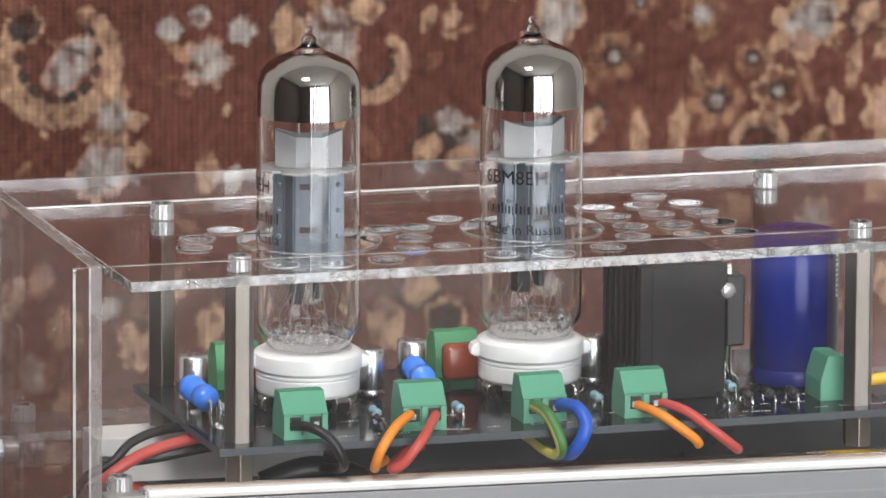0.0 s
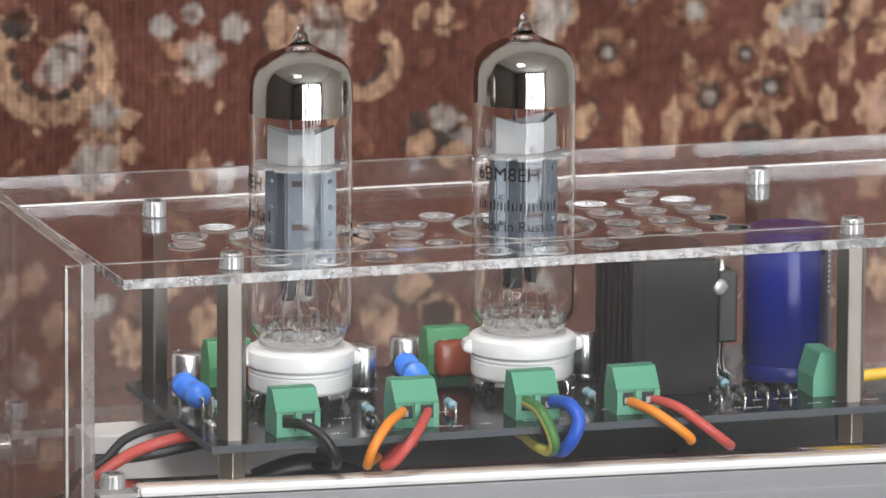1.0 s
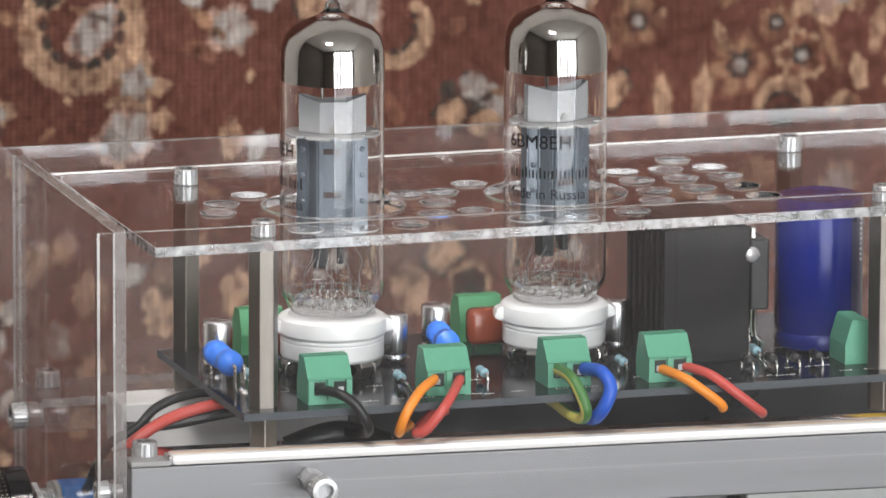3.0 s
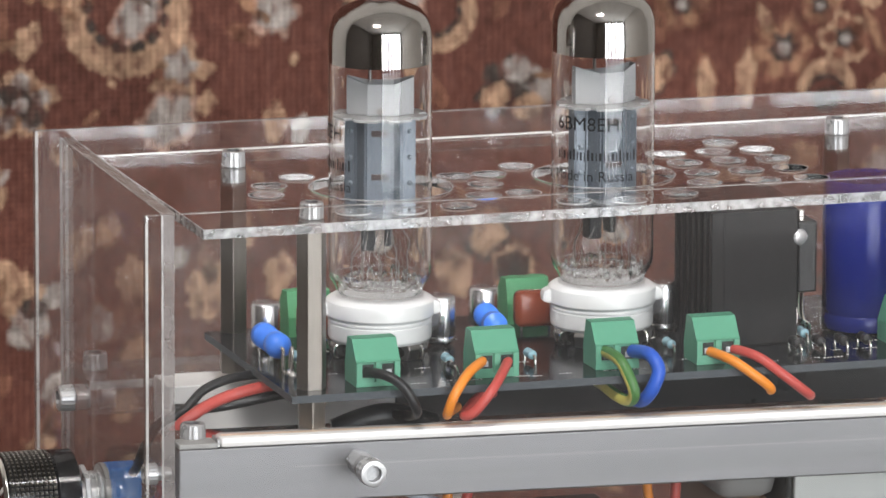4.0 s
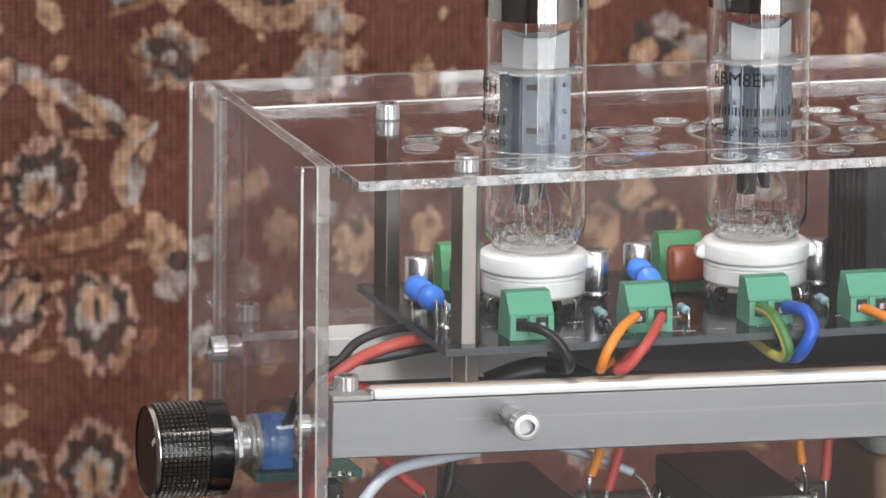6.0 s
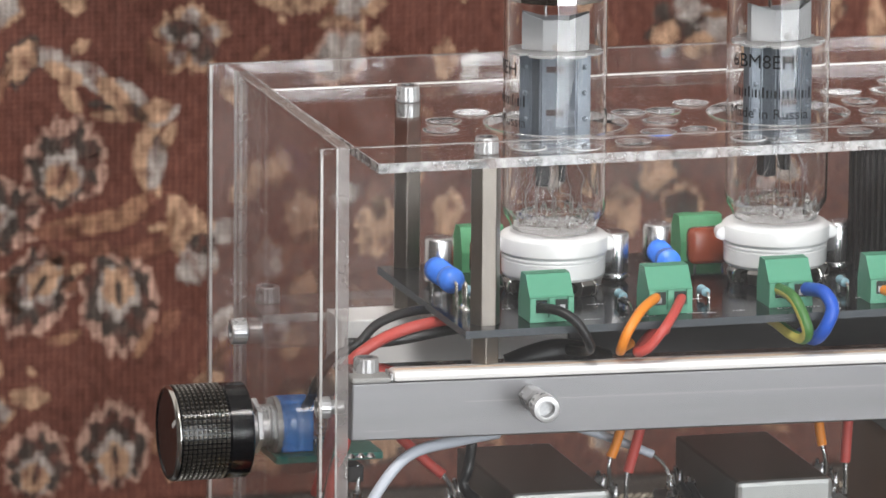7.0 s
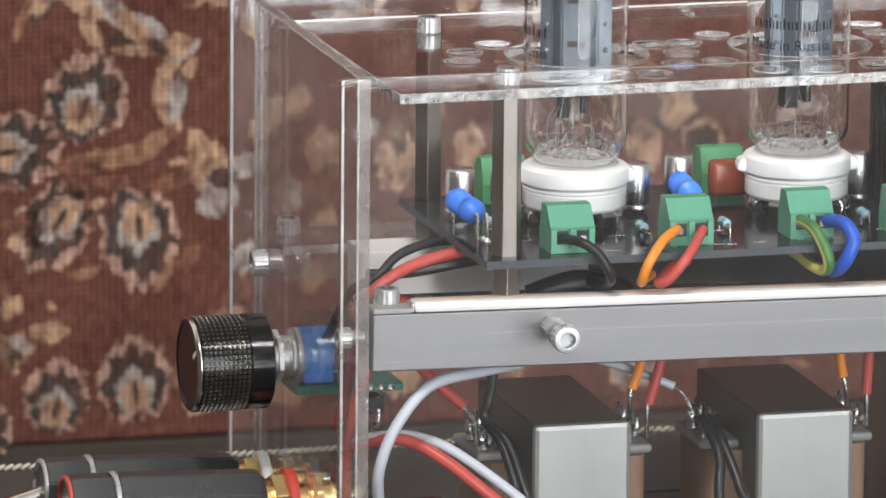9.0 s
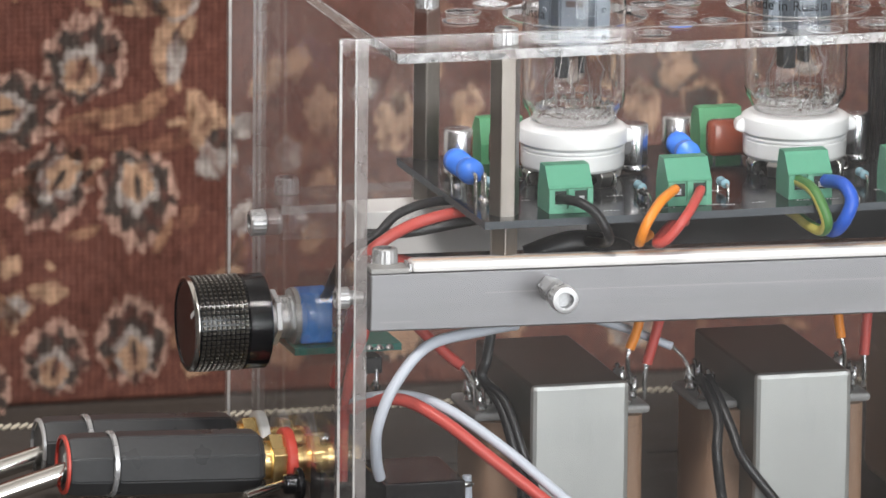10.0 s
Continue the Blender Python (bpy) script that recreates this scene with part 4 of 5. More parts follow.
    prof = [(-7.0, 0.8), (-7.0, -1.0), (-2.6, -3.6), (3.0, -3.6), (7.0, -1.4), (7.0, 0.8), (3.0, 3.0), (-3.0, 3.0)]
    a, b, c, d = ([bm.verts.new((x0 * g, y0 * g, z + (1.3 if abs(x0) > 5 and z > 42 else 0))) for x0, y0 in prof] for z, g in ((38.6, 1), (45.2, 1), (45.2, 0.94), (39.0, 0.94)))
    for i in range(len(prof)):
        j = (i + 1) % len(prof)
        for lo, hi in ((a, b), (b, c), (c, d)):
            bm.faces.new((lo[i], lo[j], hi[j], hi[i]))
    bm.faces.new(d)
    bm.faces.new(a[::-1])
    part("shield", bm, SHIELD, t, "white upper shield")
    bm = bmesh.new()
    lathe(bm, disc(0.85, 0, 0.25), 16, along((0.2, -3.6, 39.5), (0, -1, 0)))
    part("rivet", bm, NICKEL, t)
    # top support and getter ring inside
    bm = bmesh.new()
    sweep(bm, [(-2, 0, 45.5), (-2, 0, 48), (0, 0, 49.5)], 0.35, 8, 4)
    part("getter_post", bm, NICKEL, t, smooth=True)
    return t


def print_on(t, words, z, cap, mid, r=11.02):
    """Words printed round the glass; mid: the angle of their middle on the glass."""
    cu = bpy.data.curves.new("print", "FONT")
    cu.body, cu.size, cu.align_x = words, cap / 0.7, "CENTER"
    cu.resolution_u = 3
    ob = bpy.data.objects.new("print", cu)
    scene.collection.objects.link(ob)
    me = bpy.data.meshes.new_from_object(ob)
    bpy.data.objects.remove(ob)
    for v in me.vertices:
        a = radians(mid) + v.co.x / r
        v.co = Vector((r * math.cos(a), r * math.sin(a), z + v.co.y)) * MM
    me.materials.append(INK)
    o = new("lettering", me)
    o.parent = t
    return o


def bars_on(t, widths, z, cap, mid, r=11.02):
    """Unread print as thin plain bars of its size round the glass."""
    widths = [0.8 * w for w in widths]
    x = -(sum(widths) + 0.48 * (len(widths) - 1)) / 2
    for k, w in enumerate(widths):
        bm = bmesh.new()
        n = 3
        h0, h1 = (-0.25 if k % 5 == 3 else 0), cap * (1.35 if k % 4 == 1 else 1.0)
        low, top = ([bm.verts.new((r * math.cos(radians(mid) + (x + w * i / n) / r), r * math.sin(radians(mid) + (x + w * i / n) / r), z + h)) for i in range(n + 1)] for h in (h0, h1))
        for i in range(n):
            bm.faces.new((low[i], low[i + 1], top[i + 1], top[i]))
        x += w + 0.48
        part("printed_bar", bm, INK, t)


def socket(x, y, turn):
    t = thing("tube_socket", "white ceramic tube socket on the board", "socket", x, y, TOP, turn, "tube sockets")
    bm = bmesh.new()
    lathe(bm, [(0, 3.1), (9.5, 3.1), (10.5, 3.3), (10.9, 3.9), (10.95, 6.9), (10.75, 7.05), (10.75, 7.25), (11.0, 7.4), (11.0, 7.75), (10.8, 7.9), (10.8, 8.1), (11.15, 8.3), (11.4, 8.7), (11.42, 11.2), (11.3, 11.7), (10.9, 12.1), (10.3, 12.4), (9.6, 12.5), (9.2, 12.5), (8.9, 12.3), (0, 12.3)], 64)
    part("body", bm, CERAMIC, t, "", 30)
    for a in (0, 180):
        bm = bmesh.new()
        m = Matrix.Rotation(radians(a), 4, "Z")
        vs = prism(bm, [(10.4, 8.4), (12.6, 8.7), (12.9, 9.2), (12.8, 10.7), (12.3, 11.3), (10.4, 11.6)], -2.2, 2.2)
        bmesh.ops.bevel(bm, geom=list(bm.edges), offset=0.4, segments=2, affect="EDGES")
        bmesh.ops.transform(bm, matrix=m, verts=bm.verts)
        part("lug", bm, CERAMIC, t, "", 50)
    for k in range(9):
        a = radians(36 * k + 20)
        m = Matrix.Rotation(a, 4, "Z")
        bm = bmesh.new()
        prism(bm, [(7.6, 3.1), (10.4, 3.3), (11.0, 2.4), (10.4, 0.6), (10.0, -0.1), (8.4, -0.1), (8.2, 0.4), (9.4, 1.2), (9.3, 2.2), (7.6, 2.6)], -1.6, 1.6)
        bmesh.ops.bevel(bm, geom=list(bm.edges), offset=0.12, segments=1, affect="EDGES")
        bmesh.ops.transform(bm, matrix=m, verts=bm.verts)
        part("contact", bm, TIN, t, "dull bent metal contact")
        bm = bmesh.new()
        sweep(bm, [(9.4, 1.8, 3.0), (10.9, 1.9, 2.8), (11.3, 1.9, 1.7), (11.2, 1.9, 0.5), (10.4, 1.8, 0.1)], 0.26, 6, 4)
        bmesh.ops.transform(bm, matrix=m, verts=bm.verts)
        part("clip_wire", bm, STEEL, t, smooth=True)
    return t


FACE = -90 - 17.5  # the way from the tubes towards the camera, in degrees
one = tube(48.2, 35.3, -17)
two = tube(97.2, 35.3, 9.5)
for t, own, mid, shift in ((one, -17, FACE - 80, -7), (two, 9.5, FACE - 16, 0)):
    print_on(t, "6BM8EH", 34.0, 2.9, mid - own - 4)
    bars_on(t, (0.5, 0.3, 0.6, 0.25, 0.55, 0.6, 0.3, 0.5, 0.25, 0.6, 0.55, 0.3, 0.7, 0.3, 0.55, 0.6, 0.25, 0.5, 0.3, 0.6, 0.25, 0.55), 27.7, 1.7, mid - own + 6 + shift)
    print_on(t, "Made in Russia", 23.3, 2.2, mid - own + 2 + shift * 0.5)
    bars_on(t, (0.5, 0.3, 0.6, 0.5, 0.3, 0.6), 19.6, 1.6, mid - own - 2)
socket(48.2, 35.3, -12)
socket(97.2, 35.3, 172)


def terminal(x, y, turn, plastic=GREEN, label="green two-way screw terminal block on the board"):
    t = thing("terminal_block", label, "terminal block", x, y, TOP, turn, "terminal blocks")
    W = 9.5
    bm = bmesh.new()
    side = [(0.0, 0.0), (0.0, 1.0), (0.55, 1.0), (0.55, 5.0), (0.0, 5.2), (0.6, 5.6), (3.4, 9.5), (6.6, 9.6), (6.9, 9.3), (8.4, 4.2), (8.4, 0.0)]
    prism(bm, side, 0, W)
    bmesh.ops.transform(bm, matrix=Matrix(((0, 1, 0, 0), (1, 0, 0, 0), (0, 0, 1, 0), (0, 0, 0, 1))), verts=bm.verts)
    part("housing", bm, plastic, t)
    for k in range(3):
        bm = bmesh.new()
        x0 = (0, W / 2 - 0.65, W - 1.3)[k]
        box(bm, x0 + 0.02, -0.05, 0.8, x0 + 1.28, 0.7, 5.1, 0.12)
        part("rib", bm, plastic, t)
    for k in range(2):
        c = W * (0.25 + 0.5 * k)
        bm = bmesh.new()
        box(bm, c - 1.45, 0.40, 1.9, c + 1.45, 0.57, 4.6)
        part("wire_opening", bm, HOLE, t, "dark square patch for the shade in a wire opening")
        bm = bmesh.new()
        box(bm, c - 1.5, 0.02, 1.0, c + 1.5, 0.6, 1.9)
        part("lip", bm, plastic, t)
        bm = bmesh.new()
        lathe(bm, [(0, 9.45), (1.5, 9.5), (1.7, 9.62), (1.3, 9.64), (0, 9.55)], 20, Matrix.Translation((c, 5.0, 0)))
        part("screw_recess", bm, plastic, t)
        bm = bmesh.new()
        box(bm, c - 0.55, 0.3, 2.3, c + 0.55, 0.52, 3.5)
        part("clamp", bm, SHADED_STEEL, t)
    return t


terminal(33.7, 3.8, 0), terminal(59.8, 5.2, 0), terminal(86.3, 6.0, 0), terminal(108.1, 4.8, 0)
terminal(162.0, 10.2, 90)
terminal(43.6, 63.6, 180, SHADED_GREEN), terminal(92.2, 63.6, 180, SHADED_GREEN)


def can(x, y, r, h, mats=CAN, label="small silver electrolytic capacitor on the board", bulge=False, z=0.0):
    t = thing("electrolytic_capacitor", label, "capacitor", x, y, TOP + z, group="electrolytic capacitors")
    bm = bmesh.new()
    prof = [(0, 0.3), (r * 0.8, 0.3), (r, 0.9), (r, 1.5), (r * 0.93, 1.9), (r, 2.4), (r, h - 0.5), (r - 0.25, h - 0.15), (r - 0.6, h), (0, h - 0.1)]
    if bulge:
        prof = [(0, 0.3), (r * 0.86, 0.3), (r * 0.97, 0.9), (r, 2.0), (r * 0.99, 3.4), (r * 0.95, 4.1), (r * 0.96, 4.5), (r, 5.2), (r, h - 0.9), (r - 0.35, h - 0.2), (r - 1.3, h), (r - 1.8, h - 0.3), (0, h - 0.3)]
    lathe(bm, prof, 48)
    part("sleeve" if bulge else "can", bm, mats, t, "", 40)
    return t


can(26.2, 45.6, 3.15, 10.2), can(75.1, 48.4, 3.15, 10.2)
for cx, cy in ((63.2, 40.5), (112.6, 40.0)):
    can(cx, cy, 3.1, 10.6)
big = can(154.4, 29.5, 9.35, 31.6, SLEEVE, "tall electrolytic capacitor in a glossy blue sleeve", True)
bm = bmesh.new()
for k in range(8):
    n = [bm.verts.new((9.42 * math.cos(radians(-62 + 44 * k / 8 + d)), 9.42 * math.sin(radians(-62 + 44 * k / 8 + d)), z)) for d, z in ((0, 5.6), (5.5, 5.6), (5.5, 30.4), (0, 30.4))]
    bm.faces.new(n)
part("stripe", bm, BLACKSLEEVE, big, "dark stripe down the sleeve")
for k in range(9):
    bm = bmesh.new()
    n = [bm.verts.new((9.46 * math.cos(radians(-42 + d)), 9.46 * math.sin(radians(-42 + d)), 19.5 + 1.1 * k + z)) for d, z in ((0, 0), (6 - k % 2 * 2, 0), (6 - k % 2 * 2, 0.6), (0, 0.6))]
    bm.faces.new(n)
    part("printed_bar", bm, SILK, big)


def resistor(x, y, z, turn, length, r, body, label, legs=True, group="resistors"):
    """An axial resistor lying along its own y, ends swollen, leads bent down to the board."""
    t = thing("resistor", label, "resistor", x, y, TOP, turn, group)
    bm = bmesh.new()
    h = length / 2
    mid = [(r * (0.96 if k % 2 else 0.74), -h + length * (0.31 + 0.048 * k)) for k in range(9)] if r > 2 else [(r * 0.84, -h + 0.33 * length), (r * 0.84, h - 0.33 * length)]
    lathe(bm, [(0, -h), (r * 0.55, -h + 0.03 * length), (r, -h + 0.1 * length), (r, -h + 0.26 * length)] + mid + [(r, h - 0.26 * length), (r, h - 0.1 * length), (r * 0.55, h - 0.03 * length), (0, h)], 24, along((0, 0, z), (0, 1, 0)))
    part("body", bm, body, t, "", 50)
    for s in (-1, 1):
        bm = bmesh.new()
        sweep(bm, [(0, s * h * 0.96, z), (0, s * (h + 0.8), z), (0, s * (h + 1.5), z - 0.6), (0, s * (h + 1.6), z * 0.4), (0, s * (h + 1.6), -0.1)], max(0.3, r * 0.15), 8, 4)
        part("lead", bm, STEEL, t, smooth=True)
    return t


resistor(22.9, 30.0, 5.3, 0, 15.0, 2.7, BLUE, "bright blue power resistor with swollen ends")
resistor(72.6, 35.5, 5.6, -6, 13.5, 2.6, BLUE, "bright blue power resistor with swollen ends")
resistor(26.6, 27.0, 3.0, 0, 9.0, 1.0, PALEBLUE, "small pale blue resistor on the board")
for rx, ry in ((57.6, 17.6), (75.6, 17.4), (106.9, 19.4), (137.5, 22.0)):
    resistor(rx, ry, 1.9, 0, 4.2, 0.95, PALEBLUE, "small pale blue resistor on the board")
for rx in (133.0, 138.2, 143.3, 148.4):
    resistor(rx, 13.6, 1.7, 0, 4.6, 1.05, BLACK, "small black axial diode with a looped lead", group="diodes")
resistor(57.0, 13.2, 1.5, 10, 2.6, 0.7, BLACK, "small black axial diode with a looped lead", group="diodes")

for jx, jy, jh in ((24.4, 19.0, 5.6), (26.7, 17.2, 4.8), (74.6, 25.6, 4.4)):
    t = thing("wire_link", "bright tinned wire loop standing on the board", "wire link", jx, jy, TOP, 8, group="wire links")
    bm = bmesh.new()
    sweep(bm, [(0, 0, -0.1), (0, 0, jh * 0.7), (0.25, 0.9, jh), (0.4, 2.0, jh * 0.8), (0.4, 2.2, -0.1)], 0.36, 10, 6)
    part("loop", bm, STEEL, t, smooth=True)
    for sy in (0, 2.2):
        solder(t, 0.4 if sy else 0, sy)

for bx in (33.6, 81.6):
    t = thing("film_capacitor", "shiny brown dipped film capacitor on the board", "capacitor", bx, 44.8, TOP, group="film capacitors")
    bm = bmesh.new()
    box(bm, 0, 0, 1.2, 9.4, 4.4, 9.0, 1.3)
    part("body", bm, BROWNCAP, t, "", 60)
    for k in (1.6, 7.8):
        bm = bmesh.new()
        sweep(bm, [(k, 2.2, 1.5), (k, 2.2, -0.1)], 0.3, 8, 2)
        part("lead", bm, STEEL, t)

hs = thing("heat_sink", "black anodised finned heat sink on the board", "heat sink", 116.6, 20.4, TOP)
bm = bmesh.new()
box(bm, 2.6, 0, 0, 19.2, 24.5, 28.8, 0.3)
part("body", bm, HEATSINK, hs)
for k in range(7):
    bm = bmesh.new()
    box(bm, 0, k * 3.75, 0, 2.75, k * 3.75 + 2.0, 28.8, 0.25)
    part("fin", bm, HEATSINK, hs)
bm = bmesh.new()
sweep(bm, [(19.1, -0.1, 1.0), (19.1, -0.1, 7.6)], 0.16, 6, 2)
part("pin", bm, STEEL, hs)
tr = thing("transistor", "black power transistor screwed to the heat sink", "transistor", 136.0, 26.0, TOP)
bm = bmesh.new()
box(bm, 0.1, -4.9, 10.5, 4.4, 4.9, 25.8, 0.5)
part("body", bm, BLACK, tr)
bm = bmesh.new()
box(bm, 0.1, -4.9, 25.8, 1.4, 4.9, 28.4, 0.3)
part("tab", bm, STEEL, tr)
bm = bmesh.new()
lathe(bm, [(0, 0), (1.75, 0), (1.7, 0.4), (1.2, 0.75), (0, 0.8)], 24, along((0.4, -5.0, 22.6), (0.25, -1, 0)))
part("screw", bm, BOLT, tr, "", 50)
for k in (-2.5, 0, 2.5):
    bm = bmesh.new()
    sweep(bm, [(2, k, 10.6), (2, k, 5.0), (3.5, k, 3.0), (3.6, k, -0.1)], 0.4, 8, 4)
    part("lead", bm, STEEL, tr, smooth=True)


# ---- wires ----
def wire(colour, pts, r=1.05, label="", bare=None, name="wire"):
    t = thing(name, label or f"{colour} insulated wire curving out of its terminal", "wire", *pts[0], group="wires")
    o = Vector(pts[0])
    bm = bmesh.new()
    sweep(bm, [Vector(p) - o for p in pts], r, 14, 9)
    part("insulation", bm, WIRES[colour], t, smooth=True)
    if bare:
        bm = bmesh.new()
        sweep(bm, [Vector(p) - o for p in bare], r * 0.45, 8, 5)
        part("bare_end", bm, SOLDER, t, smooth=True)
    return t


wire("black", [(35.8, 7.0, 68.9), (36.2, 4.0, 69.4), (38.6, -1.4, 69.6), (41.8, -3.3, 67.4), (44.4, -3.4, 62.8), (45.2, 1.0, 60.4), (44.4, 7.0, 59.2), (44.0, 10.0, 58.8)])
wire("orange", [(61.9, 8.6, 69.2), (61.2, 5.4, 69.8), (56.4, -0.6, 68.8), (52.6, -3.3, 64.9), (51.8, -1.4, 60.8), (54.0, 5, 59.6), (58, 12, 59.0)])
wire("red", [(67.3, 8.6, 69.2), (66.8, 5.4, 69.3), (61.4, -3.0, 66.3), (57.2, -3.6, 61.6), (55.4, -1.6, 60.2), (57.4, 2.4, 60.8), (61.0, 6.0, 62.4), (64.5, 10.0, 62.6), (67, 16, 60.5)])
wire("striped", [(88.4, 9.4, 69.8), (88.6, 6.0, 70.1), (89.6, -0.8, 69.3), (91.5, -3.5, 63.8), (91.6, -1.0, 61.0), (90.2, 3.0, 61.2), (89.0, 9.0, 62.4), (88.6, 14.0, 62.6)], 1.25, "green and yellow striped earth wire from its terminal")
wire("blue", [(94.0, 9.6, 69.6), (94.6, 6.6, 69.8), (96.0, -0.4, 70.4), (96.9, -3.5, 67.6), (95.4, -3.3, 63.3), (94.6, 1.0, 60.4), (94.8, 10.0, 59.4)], 1.45, "blue insulated wire curving out of its terminal", [(93.2, 9.6, 69.2), (94.2, 7.0, 69.6), (95.2, 4.6, 70.0)])
wire("orange", [(110.6, 8.4, 68.9), (111.0, 6.0, 69.0), (113.9, -0.8, 68.2), (117.2, -3.3, 65.9), (121.0, -3.4, 62.9), (122.0, -2.6, 61.6)])
wire("red", [(115.6, 8.4, 69.1), (116.2, 6.0, 69.2), (119.9, -0.2, 68.4), (124.4, -3.3, 65.0), (129.6, -3.2, 60.9), (131.4, -0.6, 59.6)])
wire("black", [(30.0, 36, 62.6), (17.0, 30, 64.4), (8.3, 28, 62.6), (2.9, 26, 58.6), (-2.6, 26, 55.9), (-5.0, 29, 50.0), (-3.4, 40, 44.0), (-1.5, 50, 40.5)], 1.0, "black wire looping from the board to the volume control")
wire("red", [(34.0, 30, 62.9), (20.8, 25, 63.0), (11.4, 24, 61.4), (4.2, 22, 58.8), (-0.4, 22, 54.7), (-1.6, 24, 46.0), (-1.4, 32, 36.0), (-1.8, 40, 24.0)], 1.25, "red wire looping from the board down the end panel")
wire("black", [(34.0, 29, 61.2), (20.8, 24, 61.0), (12.0, 24.5, 59.6), (6.0, 26, 58.9), (1.0, 28, 58.7)], 1.1, "black wire lying along a red one")
wire("yellow", [(146.0, 44, 58.8), (154.0, 48, 60.0), (164.0, 46, 61.0), (176.0, 42, 63.0), (184.0, 40, 64.0)], 1.3)
wire("black", [(32.0, 13.5, 55.0), (37.0, 12.5, 57.0), (42.0, 12, 58.0), (47.0, 12.5, 57.2), (53.0, 13.5, 55.0)], 2.8, "thick black cable lying on the deck")

# ---- below the deck: transformers and their wiring ----


def transformer(x, y):
    t = thing("transformer", "transformer with brushed silver shell and brown paper coil", "transformer", x, y, -8, group="transformers", case=True)
    bm = bmesh.new()
    box(bm, 0.3, 0.8, 0, 20.8, 46, 35.9, 0.5)
    part("core", bm, CORE, t, "dark glossy steel core")
    bm = bmesh.new()
    box(bm, 0, 0, 0, 21.1, 2.4, 36.2, 1.1)
    part("shell", bm, SHELL, t, "brushed silver front shell")
    for s in (-1, 1):
        x0, x1 = (-8.2, 0.2) if s < 0 else (20.9, 29.0)
        bm = bmesh.new()
        prof = []
        for k in range(24):
            a = math.pi * k / 23
            prof.append(((x0 if s < 0 else x1) - s * 4.0 * (1 - math.sin(a) ** 0.6), 23 - 11.5 * math.cos(a)))
        inner = x1 if s < 0 else x0
        ring = [[bm.verts.new((px, py, z)) for px, py in prof] + [bm.verts.new((inner, 34.5, z)), bm.verts.new((inner, 11.5, z))] for z in (1.0, 25.9)]
        n = len(ring[0])
        for i in range(n):
            bm.faces.new((ring[0][i], ring[0][(i + 1) % n], ring[1][(i + 1) % n], ring[1][i]))
        bm.faces.new(ring[0][::-1]), bm.faces.new(ring[1])
        part("coil", bm, PAPER, t, "coil wrapped in brown paper", 50)
        bm = bmesh.new()
        xs = (x0 - 0.6, x1) if s < 0 else (x0, x1 + 0.6)
        box(bm, xs[0], 13.0, 25.9, xs[1], 33.0, 27.8, 0.8)
        part("bobbin_flange", bm, FLANGE, t, "pale plastic bobbin flange")
        for k in range(4):
            bm = bmesh.new()
            px = (-7.0 if s < 0 else 24.6) + 2.2 * (k % 2)
            py = 14.5 + 4.8 * k
            sweep(bm, [(px, py, 26.8), (px + 0.5, py, 30), (px + 0.1 - 0.4 * (k % 2), py - 0.6, 33.4)], 0.5, 8, 4)
            lathe(bm, [(0.9, 0), (1.3, 0.7), (0.8, 1.7), (1.15, 2.6), (0.9, 3.3), (0.35, 4.6), (0, 5.0)], 12, Matrix.Translation((px + 0.2, py, 27.8)) @ Matrix.Rotation(0.22 * (1 if k % 2 else -1), 4, "Y"))
            part("lug", bm, SOLDER, t, "soldered wire lug", True)
    return t


transformer(32.6, 11.8), transformer(81.2, 11.8)
mains = thing("mains_transformer", "large transformer with grey steel shell and white bobbin", "transformer", 131.4, 16.0, -8, case=True)
bm = bmesh.new()
box(bm, 0, 1.0, 0, 46, 52, 51.0, 0.6)
part("core", bm, CORE, mains, "dark glossy steel core")
bm = bmesh.new()
box(bm, 1.4, 0, 0, 46, 1.1, 51.4, 0.45)
part("shell", bm, SHELL, mains, "brushed grey front shell")
bm = bmesh.new()
box(bm, -11.2, 8, 2.0, 0.0, 44, 41.0, 3.0)
part("coil", bm, PAPER, mains, "coil wrapped in brown paper", 50)
bm = bmesh.new()
box(bm, -13.6, 5, 41.0, 0.0, 47, 51.0, 3.4)
part("bobbin", bm, FLANGE, mains, "pale plastic bobbin flange", 50)
wire("white", [(30.0, 14, 41.0), (20.9, 10, 40.9), (8.8, 6, 39.4), (1.1, 4, 32.0), (-2.4, 4.4, 23.1), (-1.6, 8, 15.5), (0.0, 11.0, 10.8)], 1.2, "white wire arching under the front bar")
wire("red", [(-1.6, 26, 22.0), (0.8, 20, 25.0), (6.4, 14, 26.0), (13.2, 8, 22.4), (21.7, 4, 15.4), (31.6, 0.6, 7.3), (38, 0.4, 2.0)], 1.3, "red wire sweeping down in front of the coils")
wire("white", [(-1.6, 28, 22.6), (0.8, 20, 25.8), (8.2, 16, 26.4), (14.9, 10, 24.3), (25.7, 5, 16.4), (36.4, 1.0, 7.0), (42, 0.6, 3.0)], 1.1, "white wire sweeping down in front of the coils")
wire("black", [(27.0, 20, 46.0), (26.3, 20, 38.2), (24.8, 18, 32.7), (24.0, 18, 29.1), (26.8, 14, 23.8), (28.4, 10, 16.2), (30.0, 7.6, 7.0), (30.4, 6, -2)], 1.15)
wire("black", [(24.6, 17, 28.0), (27.6, 13, 24.6), (30.2, 9, 15.0), (33.6, 6, 3.0)], 1.0)
wire("black", [(72.6, 22, 25.5), (73.4, 19, 23.4), (74.3, 14, 18.4), (72.9, 10, 11.9), (74.0, 9.4, 2.1), (75.0, 9, -4)], 1.1)
